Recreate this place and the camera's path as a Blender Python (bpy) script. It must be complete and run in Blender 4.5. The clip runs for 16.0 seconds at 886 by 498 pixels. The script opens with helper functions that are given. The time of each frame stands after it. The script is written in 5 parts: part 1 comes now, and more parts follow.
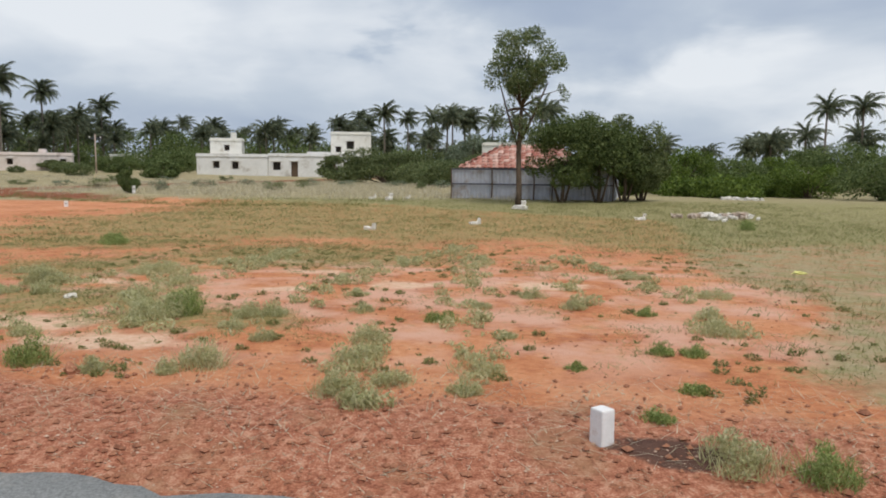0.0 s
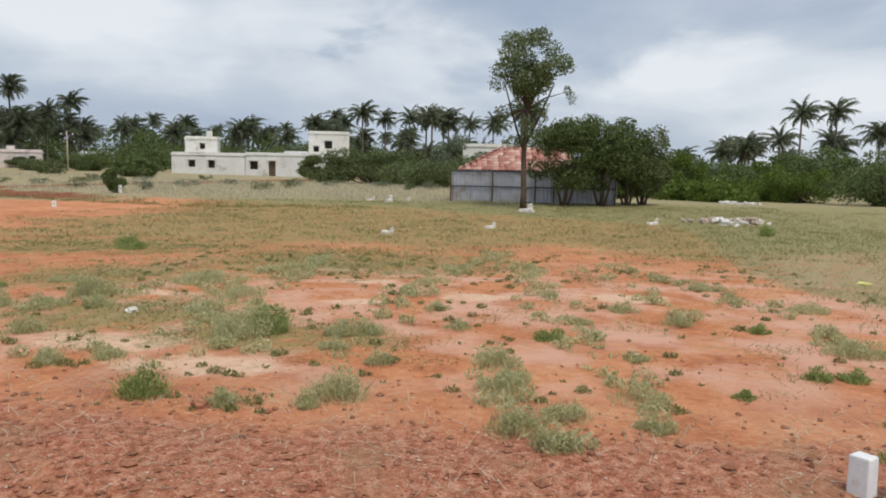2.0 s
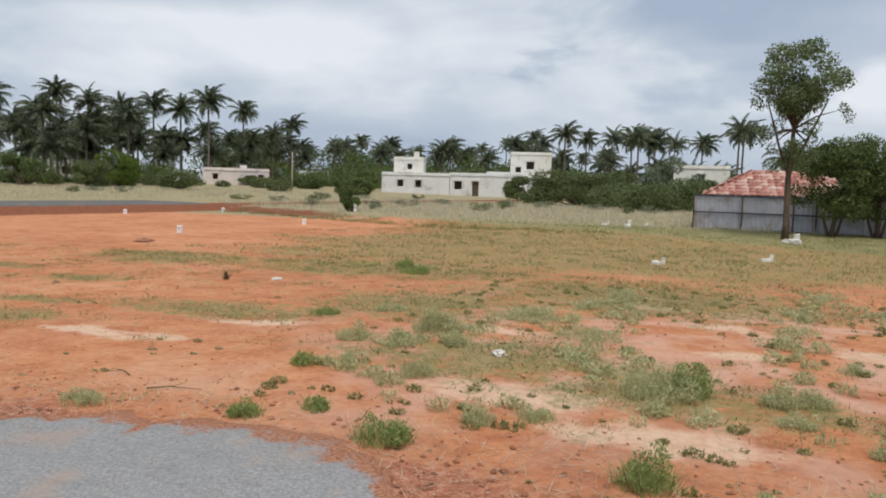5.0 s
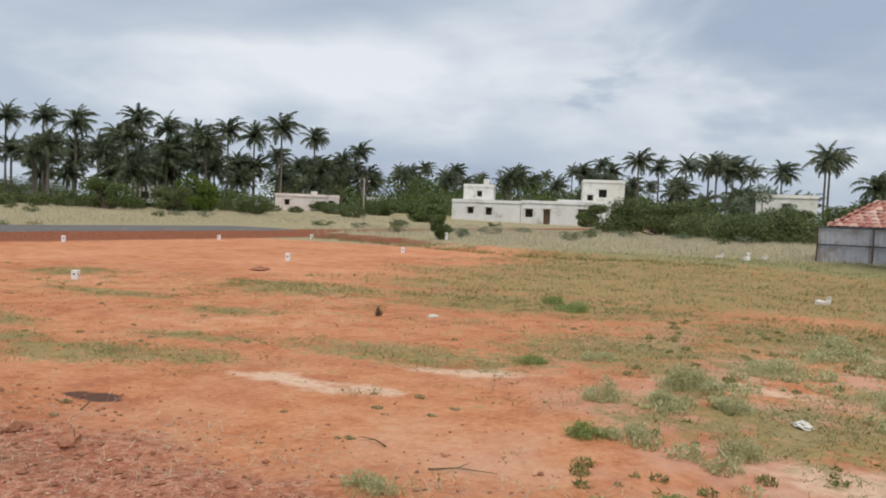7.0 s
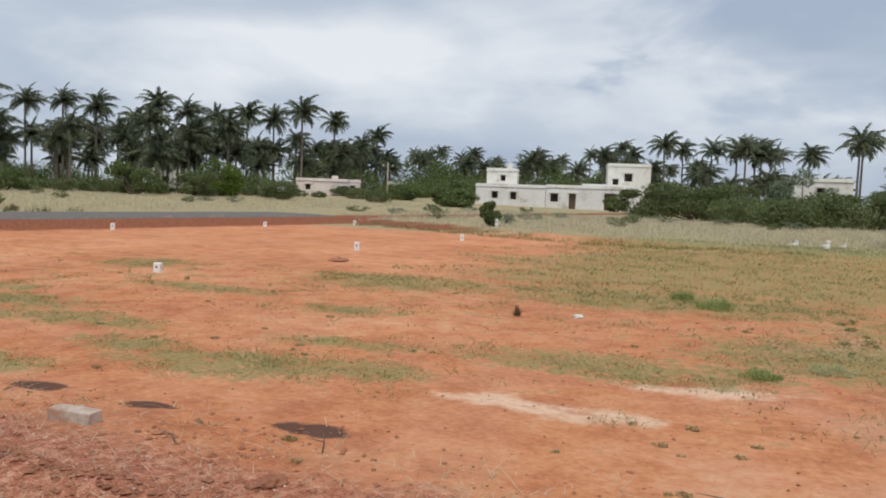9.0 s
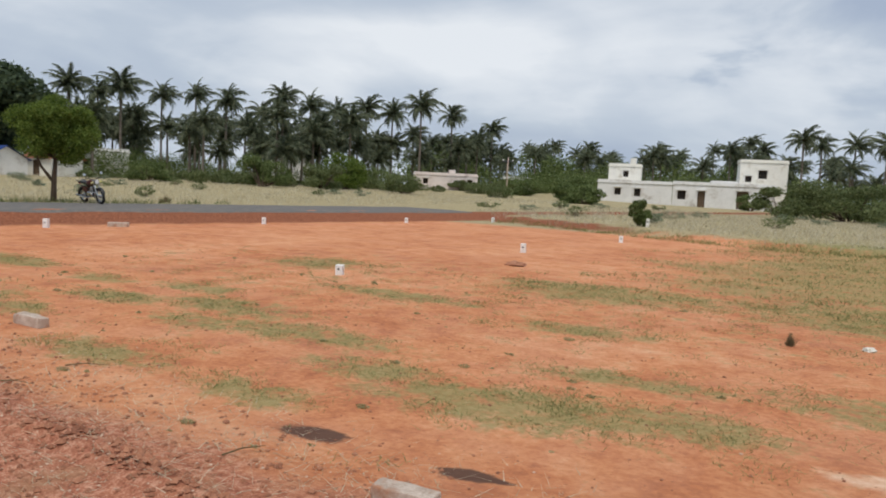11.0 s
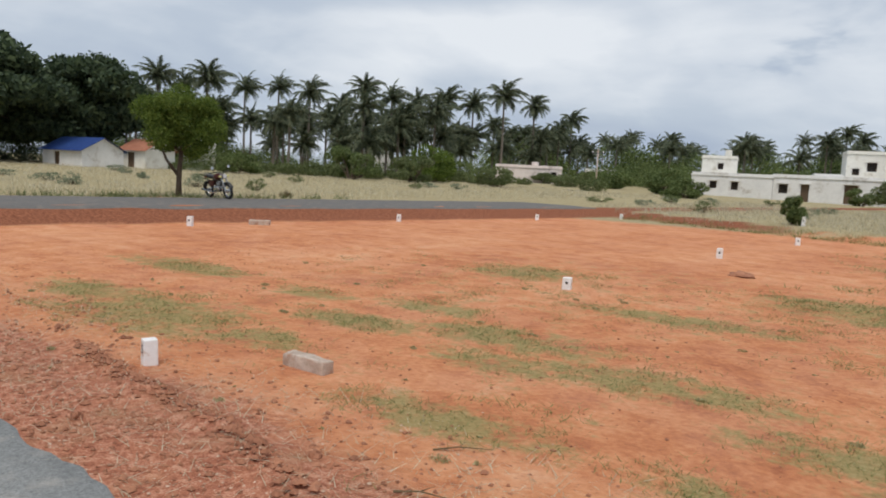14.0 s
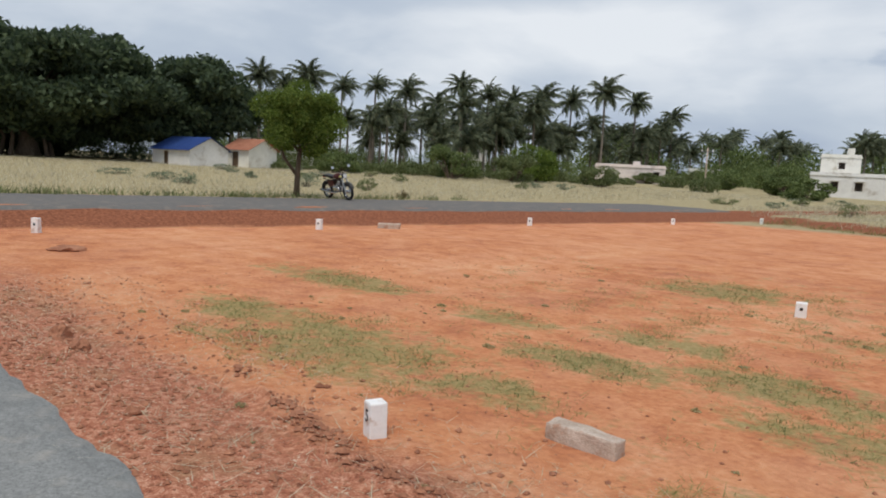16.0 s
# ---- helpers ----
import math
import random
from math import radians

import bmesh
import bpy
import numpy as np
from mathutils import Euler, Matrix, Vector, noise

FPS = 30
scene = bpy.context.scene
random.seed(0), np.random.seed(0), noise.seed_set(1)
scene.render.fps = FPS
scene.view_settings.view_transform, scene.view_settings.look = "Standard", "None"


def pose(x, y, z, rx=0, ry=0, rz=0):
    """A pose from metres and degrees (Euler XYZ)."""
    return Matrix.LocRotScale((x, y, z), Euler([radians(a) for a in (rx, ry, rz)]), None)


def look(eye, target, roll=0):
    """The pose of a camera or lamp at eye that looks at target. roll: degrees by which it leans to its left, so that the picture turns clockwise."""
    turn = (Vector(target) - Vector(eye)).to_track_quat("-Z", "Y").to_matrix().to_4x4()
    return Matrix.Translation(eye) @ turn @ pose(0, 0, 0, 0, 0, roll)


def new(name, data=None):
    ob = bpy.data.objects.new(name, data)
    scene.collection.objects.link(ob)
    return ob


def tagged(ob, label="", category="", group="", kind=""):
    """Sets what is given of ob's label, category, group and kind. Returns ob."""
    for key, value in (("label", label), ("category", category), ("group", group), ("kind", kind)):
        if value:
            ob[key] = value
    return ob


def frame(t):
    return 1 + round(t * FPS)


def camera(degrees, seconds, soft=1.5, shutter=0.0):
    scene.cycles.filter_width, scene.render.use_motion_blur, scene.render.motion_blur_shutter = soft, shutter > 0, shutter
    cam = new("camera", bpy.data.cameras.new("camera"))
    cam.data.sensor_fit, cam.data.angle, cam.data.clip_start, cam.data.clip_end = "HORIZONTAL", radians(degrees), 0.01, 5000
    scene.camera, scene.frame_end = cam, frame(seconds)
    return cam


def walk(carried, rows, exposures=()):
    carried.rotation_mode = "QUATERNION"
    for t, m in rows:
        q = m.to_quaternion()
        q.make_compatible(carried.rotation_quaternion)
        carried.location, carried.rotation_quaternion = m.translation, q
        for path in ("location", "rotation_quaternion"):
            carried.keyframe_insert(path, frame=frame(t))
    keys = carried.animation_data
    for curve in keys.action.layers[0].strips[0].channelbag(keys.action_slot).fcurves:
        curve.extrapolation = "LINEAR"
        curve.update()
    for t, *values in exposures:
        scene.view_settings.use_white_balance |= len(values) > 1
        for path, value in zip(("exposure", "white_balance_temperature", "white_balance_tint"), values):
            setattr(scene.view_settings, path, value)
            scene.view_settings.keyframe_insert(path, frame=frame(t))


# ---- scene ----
cam = camera(61.5, 16.0, soft=1.9)

PATH = [
    (0, (0.804, -1.582, 1.661), (0.626, 0.399, 1.451), 0.5),
    (0.5, (0.419, -1.427, 1.678), (0.329, 0.559, 1.46), 0.6),
    (1, (0.071, -1.337, 1.708), (0.01, 0.65, 1.491), 0.7),
    (1.5, (-0.281, -1.233, 1.738), (-0.347, 0.755, 1.525), 0.9),
    (2, (-0.609, -1.129, 1.712), (-0.705, 0.858, 1.504), 1.0),
    (2.5, (-0.958, -1.065, 1.726), (-1.109, 0.918, 1.519), 1.1),
    (3, (-1.317, -0.925, 1.728), (-1.543, 1.052, 1.521), 1.1),
    (3.5, (-1.68, -0.781, 1.762), (-1.994, 1.183, 1.555), 1.4),
    (4, (-2.093, -0.672, 1.749), (-2.502, 1.275, 1.547), 1.5),
    (4.5, (-2.465, -0.534, 1.758), (-2.966, 1.393, 1.569), 1.6),
    (5, (-2.841, -0.425, 1.773), (-3.423, 1.482, 1.607), 1.7),
    (5.2, (-3.012, -0.389, 1.775), (-3.621, 1.51, 1.619), 1.8),
    (7.5, (-5.635, 0.227, 1.748), (-6.367, 2.086, 1.652), 2.2),
    (8, (-6.214, 0.31, 1.735), (-6.946, 2.168, 1.63), 2.15),
    (8.2, (-6.447, 0.307, 1.75), (-7.178, 2.166, 1.641), 2.15),
    (10.3, (-8.967, 0.847, 1.781), (-9.835, 2.638, 1.583), 2.6),
    (10.5, (-9.192, 0.904, 1.807), (-10.095, 2.678, 1.616), 2.8),
    (11, (-9.756, 0.988, 1.796), (-10.749, 2.716, 1.626), 2.8),
    (11.5, (-10.358, 1.106, 1.772), (-11.414, 2.798, 1.613), 2.8),
    (12, (-10.977, 1.096, 1.752), (-12.065, 2.766, 1.589), 2.8),
    (12.5, (-11.599, 1.237, 1.732), (-12.705, 2.894, 1.559), 2.8),
    (13, (-12.241, 1.297, 1.704), (-13.36, 2.945, 1.522), 2.8),
    (13.5, (-12.857, 1.416, 1.727), (-13.984, 3.057, 1.536), 2.8),
    (14, (-13.508, 1.283, 1.752), (-14.636, 2.923, 1.552), 2.9),
    (14.5, (-14.052, 1.443, 1.771), (-15.199, 3.067, 1.561), 2.9),
    (15, (-14.659, 1.527, 1.736), (-15.844, 3.124, 1.522), 2.9),
    (15.5, (-15.28, 1.712, 1.755), (-16.525, 3.262, 1.537), 3.0),
    (16, (-15.902, 1.875, 1.686), (-17.207, 3.376, 1.473), 3.0),
]
walk(cam, [(t, look(eye, target, roll)) for t, eye, target, roll in PATH])

# ---- world, sun ----
world = bpy.data.worlds.new("overcast_sky")
scene.world = world
world.use_nodes = True
wn, wl = world.node_tree.nodes, world.node_tree.links
wn.clear()


def wnode(kind, **values):
    n = wn.new(kind)
    for key, value in values.items():
        n.inputs[key].default_value = value
    return n


w_out = wn.new("ShaderNodeOutputWorld")
w_coord = wn.new("ShaderNodeTexCoord")
w_sky = wn.new("ShaderNodeTexSky")
w_sky.sky_type, w_sky.sun_disc = "NISHITA", False
w_sky.sun_elevation, w_sky.sun_rotation = radians(62), radians(150)
# cloud sheet: the direction is flattened so that clouds stretch towards the horizon
w_sep = wn.new("ShaderNodeSeparateXYZ")
wl.new(w_coord.outputs["Generated"], w_sep.inputs[0])
w_up = wn.new("ShaderNodeMath")
w_up.operation = "ADD"
wl.new(w_sep.outputs["Z"], w_up.inputs[0])
w_up.inputs[1].default_value = 0.38
w_inv = wn.new("ShaderNodeMath")
w_inv.operation = "DIVIDE"
w_inv.inputs[0].default_value = 1.0
wl.new(w_up.outputs[0], w_inv.inputs[1])
w_flat = wn.new("ShaderNodeVectorMath")
w_flat.operation = "SCALE"
wl.new(w_coord.outputs["Generated"], w_flat.inputs[0])
wl.new(w_inv.outputs[0], w_flat.inputs["Scale"])
w_big = wnode("ShaderNodeTexNoise", Scale=0.85, Detail=6.0, Roughness=0.48, Distortion=0.5)
w_small = wnode("ShaderNodeTexNoise", Scale=2.6, Detail=5.0, Roughness=0.5, Distortion=0.3)
w_shift = wn.new("ShaderNodeMapping")
w_shift.inputs["Location"].default_value = (7.1, 2.2, 0.4)
w_shift.inputs["Scale"].default_value = (1.0, 1.0, 1.8)
wl.new(w_flat.outputs[0], w_shift.inputs[0])
wl.new(w_shift.outputs[0], w_big.inputs["Vector"])
wl.new(w_shift.outputs[0], w_small.inputs["Vector"])
w_sum = wn.new("ShaderNodeMath")
w_sum.operation = "MULTIPLY_ADD"
wl.new(w_small.outputs[0], w_sum.inputs[0])
w_sum.inputs[1].default_value = 0.45
wl.new(w_big.outputs[0], w_sum.inputs[2])
CLOUDS = [((0.16, 0.965, 0.215), 0.44, -0.25), ((0.42, 0.9, 0.09), 0.3, 0.16), ((-0.19, 0.967, 0.175), 0.13, -0.16), ((-0.54, 0.825, 0.158), 0.3, 0.19)]
w_ramp = wn.new("ShaderNodeValToRGB")
w_ramp.color_ramp.elements[0].position, w_ramp.color_ramp.elements[0].color = 0.50, (0.43, 0.51, 0.65, 1)
w_ramp.color_ramp.elements[1].position, w_ramp.color_ramp.elements[1].color = 0.92, (0.88, 0.92, 0.97, 1)
mid = w_ramp.color_ramp.elements.new(0.70)
mid.color = (0.57, 0.645, 0.75, 1)


def cloud_bank(before, centre, wide, amount):
    """One large cloud: lightens or greys the sheet round a direction, with a ragged rim."""
    sq = wn.new("ShaderNodeVectorMath")
    sq.operation = "MULTIPLY"
    sq.inputs[1].default_value = (1.0, 1.0, 3.2)
    wl.new(w_coord.outputs["Generated"], sq.inputs[0])
    off = wn.new("ShaderNodeVectorMath")
    off.operation = "DISTANCE"
    off.inputs[1].default_value = (centre[0], centre[1], centre[2] * 3.2)
    wl.new(sq.outputs[0], off.inputs[0])
    rag = wn.new("ShaderNodeMath")
    rag.operation = "MULTIPLY_ADD"
    rag.inputs[1].default_value = 0.7
    wl.new(w_small.outputs[0], rag.inputs[0])
    wl.new(off.outputs["Value"], rag.inputs[2])
    fade = wn.new("ShaderNodeMapRange")
    fade.interpolation_type = "SMOOTHSTEP"
    for key, value in (("From Min", 0.35 + wide), ("From Max", 0.35 + wide * 0.35), ("To Min", 0.0), ("To Max", amount)):
        fade.inputs[key].default_value = value
    wl.new(rag.outputs[0], fade.inputs["Value"])
    out = wn.new("ShaderNodeMath")
    out.operation = "ADD"
    wl.new(before, out.inputs[0])
    wl.new(fade.outputs[0], out.inputs[1])
    return out.outputs[0]


w_value = w_sum.outputs[0]
for centre, wide, amount in CLOUDS:
    w_value = cloud_bank(w_value, centre, wide, amount)
wl.new(w_value, w_ramp.inputs[0])
w_bg_cloud = wnode("ShaderNodeBackground", Strength=0.98)
wl.new(w_ramp.outputs[0], w_bg_cloud.inputs[0])
w_bg_sky = wnode("ShaderNodeBackground", Strength=0.05)
wl.new(w_sky.outputs[0], w_bg_sky.inputs[0])
w_mix = wnode("ShaderNodeMixShader", Fac=0.88)
wl.new(w_bg_sky.outputs[0], w_mix.inputs[1])
wl.new(w_bg_cloud.outputs[0], w_mix.inputs[2])
wl.new(w_mix.outputs[0], w_out.inputs[0])

sun_data = bpy.data.lights.new("sun", "SUN")
sun_data.energy, sun_data.angle, sun_data.color = 2.15, radians(24), (1.0, 0.95, 0.87)
sun = new("sun", sun_data)
sun.matrix_world = look((0, 0, 60), (-10, 18, 20))

# ---- materials ----


class Nodes:
    """A small wrapper to wire one procedural material."""

    def __init__(self, name, rough=0.85, spec=0.3):
        self.m = bpy.data.materials.new(name)
        self.m.use_nodes = True
        self.t = self.m.node_tree
        self.bsdf = self.t.nodes["Principled BSDF"]
        self.bsdf.inputs["Roughness"].default_value = rough
        self.bsdf.inputs["Specular IOR Level"].default_value = spec
        self.pos = self.t.nodes.new("ShaderNodeNewGeometry")

    def link(self, a, b):
        self.t.links.new(a, b)

    def noise(self, scale, detail=4.0, rough=0.55, stretch=None):
        n = self.t.nodes.new("ShaderNodeTexNoise")
        n.inputs["Scale"].default_value, n.inputs["Detail"].default_value, n.inputs["Roughness"].default_value = scale, detail, rough
        src = self.pos.outputs["Position"]
        if stretch:
            mp = self.t.nodes.new("ShaderNodeMapping")
            mp.inputs["Scale"].default_value = stretch
            self.link(src, mp.inputs[0])
            src = mp.outputs[0]
        self.link(src, n.inputs["Vector"])
        return n.outputs[0]

    def ramp(self, fac, stops):
        r = self.t.nodes.new("ShaderNodeValToRGB")
        e = r.color_ramp.elements
        while len(e) < len(stops):
            e.new(0.5)
        for el, (p, c) in zip(e, stops):
            el.position, el.color = p, (*c, 1)
        self.link(fac, r.inputs[0])
        return r.outputs[0]

    def math(self, op, a, b=None):
        n = self.t.nodes.new("ShaderNodeMath")
        n.operation = op
        for i, v in enumerate((a, b)):
            if v is None:
                continue
            if isinstance(v, (int, float)):
                n.inputs[i].default_value = v
            else:
                self.link(v, n.inputs[i])
        return n.outputs[0]

    def mix(self, fac, a, b, mode="MIX"):
        n = self.t.nodes.new("ShaderNodeMix")
        n.data_type, n.blend_type = "RGBA", mode
        for i, v in ((0, fac), (6, a), (7, b)):
            if isinstance(v, (int, float)):
                n.inputs[i].default_value = v
            elif isinstance(v, tuple):
                n.inputs[i].default_value = (*v, 1)
            else:
                self.link(v, n.inputs[i])
        return n.outputs[2]

    def step(self, v, lo, hi):
        n = self.t.nodes.new("ShaderNodeMapRange")
        n.interpolation_type = "SMOOTHSTEP"
        n.inputs["From Min"].default_value, n.inputs["From Max"].default_value = lo, hi
        self.link(v, n.inputs["Value"])
        return n.outputs[0]

    def attr(self, name):
        n = self.t.nodes.new("ShaderNodeAttribute")
        n.attribute_name = name
        return n.outputs["Fac"]

    def colour(self, c):
        self.link(c, self.bsdf.inputs["Base Color"])
        return self

    def bump(self, h, strength=0.4, dist=0.02):
        b = self.t.nodes.new("ShaderNodeBump")
        b.inputs["Strength"].default_value, b.inputs["Distance"].default_value = strength, dist
        self.link(h, b.inputs["Height"])
        self.link(b.outputs[0], self.bsdf.inputs["Normal"])
        return self


def grainy(name, dark, light, scale=6.0, fine=60.0, rough=0.85, metal=0.0, stain=None, stain_scale=1.2, bump=0.3, stretch=None):
    """Two scales of colour variation, optional stains, and a fine relief."""
    n = Nodes(name, rough)
    big, small = n.noise(scale, 5, 0.6, stretch), n.noise(fine, 3)
    c = n.ramp(n.math("ADD", n.math("MULTIPLY", big, 0.65), n.math("MULTIPLY", small, 0.35)), [(0.32, dark), (0.68, light)])
    if stain:
        c = n.mix(n.step(n.noise(stain_scale, 6, 0.65), 0.52, 0.72), c, stain)
    n.colour(c).bump(n.math("ADD", small, big), bump, 0.01)
    n.bsdf.inputs["Metallic"].default_value = metal
    return n.m


def leafy(name, dark, mid_c, light, shine=0.25, through_light=0.4):
    """Leaves: each leaf its own green, and tufts that drift lighter and darker."""
    n = Nodes(name, 0.6, shine)
    rnd = n.pos.outputs["Random Per Island"]
    v = n.math("ADD", n.math("MULTIPLY", rnd, 0.7), n.math("MULTIPLY", n.noise(0.7, 3), 0.35))
    c = n.ramp(v, [(0.15, dark), (0.5, mid_c), (0.95, light)])
    n.colour(c)
    tr = n.t.nodes.new("ShaderNodeBsdfTranslucent")
    n.link(c, tr.inputs[0])
    mx = n.t.nodes.new("ShaderNodeMixShader")
    mx.inputs[0].default_value = through_light
    n.link(n.bsdf.outputs[0], mx.inputs[1])
    n.link(tr.outputs[0], mx.inputs[2])
    n.link(mx.outputs[0], n.t.nodes["Material Output"].inputs[0])
    return n.m


M_PALM = leafy("palm_leaf", (0.053, 0.070, 0.046), (0.113, 0.139, 0.084), (0.246, 0.261, 0.154))
M_PALM_DRY = leafy("palm_leaf_dry", (0.10, 0.075, 0.04), (0.2, 0.15, 0.08), (0.3, 0.24, 0.14))
M_DARKLEAF = leafy("dark_leaf", (0.030, 0.048, 0.029), (0.062, 0.092, 0.049), (0.125, 0.163, 0.077))
M_LEAF = leafy("green_leaf", (0.051, 0.077, 0.026), (0.118, 0.160, 0.051), (0.246, 0.299, 0.113))
M_AIRY = leafy("airy_leaf", (0.07, 0.10, 0.04), (0.16, 0.205, 0.085), (0.32, 0.36, 0.18), through_light=0.5)
M_BRIGHT = leafy("fresh_leaf", (0.045, 0.075, 0.012), (0.115, 0.17, 0.028), (0.22, 0.29, 0.06))
M_OLIVE = leafy("olive_leaf", (0.068, 0.090, 0.033), (0.140, 0.175, 0.068), (0.248, 0.281, 0.124))
M_PALE = leafy("pale_leaf", (0.10, 0.13, 0.08), (0.19, 0.23, 0.14), (0.32, 0.36, 0.26))
M_WEED = leafy("weed_leaf", (0.13, 0.18, 0.05), (0.29, 0.36, 0.115), (0.48, 0.53, 0.22), through_light=0.45)
M_WEED_GREY = leafy("grey_weed_leaf", (0.31, 0.31, 0.145), (0.54, 0.53, 0.28), (0.72, 0.69, 0.45), through_light=0.5)
M_GRASS = leafy("grass_blade", (0.12, 0.14, 0.045), (0.23, 0.24, 0.085), (0.38, 0.36, 0.16))
M_STRAW = leafy("dry_grass_blade", (0.34, 0.29, 0.19), (0.55, 0.49, 0.35), (0.70, 0.65, 0.50))
M_MEADOW = leafy("meadow_grass_blade", (0.22, 0.2, 0.085), (0.36, 0.33, 0.16), (0.52, 0.46, 0.27))
M_BARK = grainy("bark", (0.05, 0.035, 0.025), (0.17, 0.125, 0.09), 3, 30, 0.95, bump=0.6, stretch=(3, 3, 0.6))
M_PALMBARK = grainy("palm_bark", (0.10, 0.085, 0.07), (0.25, 0.21, 0.17), 1.5, 20, 0.95, stretch=(1, 1, 4))
M_WHITE = grainy("white_limewash", (0.72, 0.71, 0.70), (0.86, 0.85, 0.84), 8, 80, 0.8, stain=(0.55, 0.42, 0.34), stain_scale=9)
M_WALL = grainy("stained_limewash", (0.62, 0.61, 0.59), (0.80, 0.79, 0.77), 1.2, 12, 0.9, stain=(0.40, 0.36, 0.31), stain_scale=0.6)
M_WALL_CREAM = grainy("cream_plaster", (0.68, 0.66, 0.6), (0.82, 0.8, 0.73), 1.2, 12, 0.9, stain=(0.5, 0.45, 0.36), stain_scale=0.8)
M_WALL_PINK = grainy("pink_white_plaster", (0.66, 0.57, 0.53), (0.8, 0.72, 0.68), 1.2, 12, 0.9, stain=(0.5, 0.42, 0.38), stain_scale=0.8)
# near-black colour that stands for the shade inside unlit rooms
M_VOID = grainy("dark_interior", (0.012, 0.011, 0.010), (0.03, 0.027, 0.025), 2, 12, 0.9)
M_WOOD = grainy("old_wood", (0.07, 0.045, 0.03), (0.16, 0.11, 0.07), 4, 40, 0.8, stretch=(6, 6, 0.8))
M_SHEET = grainy("galvanised_sheet", (0.36, 0.37, 0.42), (0.52, 0.53, 0.58), 1.6, 25, 0.6, 0.1, stain=(0.32, 0.28, 0.26), stain_scale=1.4)
M_RAIL = grainy("dark_rail", (0.06, 0.065, 0.09), (0.13, 0.13, 0.16), 3, 30, 0.7)
# roof blue taken down to navy: the banyan's shade is in the colour
M_BLUE = grainy("shaded_blue_sheet_roof", (0.02, 0.045, 0.17), (0.035, 0.08, 0.26), 1.0, 12, 0.5, 0.1)
M_ORANGE_ROOF = grainy("orange_tile_roof", (0.26, 0.1, 0.06), (0.4, 0.18, 0.11), 1.5, 20, 0.85)
M_GRANITE = grainy("raw_granite", (0.30, 0.22, 0.165), (0.64, 0.54, 0.46), 7, 70, 0.9, stain=(0.38, 0.18, 0.10), stain_scale=5, bump=0.8)
M_CLOD = grainy("red_clod", (0.17, 0.065, 0.038), (0.46, 0.215, 0.125), 3, 40, 1.0, bump=0.6)
M_PEBBLE = grainy("pale_pebble", (0.42, 0.27, 0.19), (0.66, 0.49, 0.37), 2, 40, 0.9)
M_STONE_WHITE = grainy("white_rubble", (0.62, 0.58, 0.52), (0.82, 0.79, 0.74), 3, 40, 0.9, stain=(0.4, 0.28, 0.2), stain_scale=4)
M_RAG = grainy("pale_plastic", (0.55, 0.50, 0.42), (0.74, 0.70, 0.62), 8, 50, 0.5)
M_YELLOW = grainy("yellow_plastic", (0.62, 0.58, 0.16), (0.78, 0.74, 0.3), 8, 50, 0.5)
M_BLACK = grainy("black_paint", (0.008, 0.008, 0.009), (0.02, 0.02, 0.022), 5, 50, 0.35)
M_RUBBER = grainy("tyre_rubber", (0.012, 0.012, 0.012), (0.03, 0.03, 0.03), 8, 60, 0.9)
M_CHROME = grainy("worn_chrome", (0.42, 0.42, 0.42), (0.62, 0.62, 0.62), 8, 60, 0.25, 1.0)
M_MAROON = grainy("maroon_paint", (0.045, 0.012, 0.011), (0.08, 0.02, 0.018), 5, 50, 0.3)
M_SEAT = grainy("black_vinyl", (0.012, 0.012, 0.013), (0.03, 0.03, 0.032), 8, 60, 0.5)
M_LENS = grainy("lamp_glass", (0.55, 0.55, 0.55), (0.72, 0.72, 0.72), 8, 60, 0.12)
M_RED_LENS = grainy("red_lens", (0.3, 0.02, 0.02), (0.42, 0.03, 0.03), 8, 60, 0.2)
M_INK = grainy("black_lettering", (0.015, 0.015, 0.015), (0.03, 0.03, 0.03), 8, 60, 0.8)

# roof tiles: each tile weathered to its own red
_n = Nodes("clay_tile", 0.9)
_info = _n.t.nodes.new("ShaderNodeObjectInfo")
_c = _n.ramp(_info.outputs["Random"], [(0.0, (0.32, 0.11, 0.08)), (0.55, (0.46, 0.2, 0.15)), (1.0, (0.64, 0.44, 0.37))])
_c = _n.mix(_n.step(_n.noise(6, 5), 0.5, 0.75), _c, (0.5, 0.4, 0.34))
_n.colour(_c).bump(_n.noise(50), 0.4)
M_TILE = _n.m


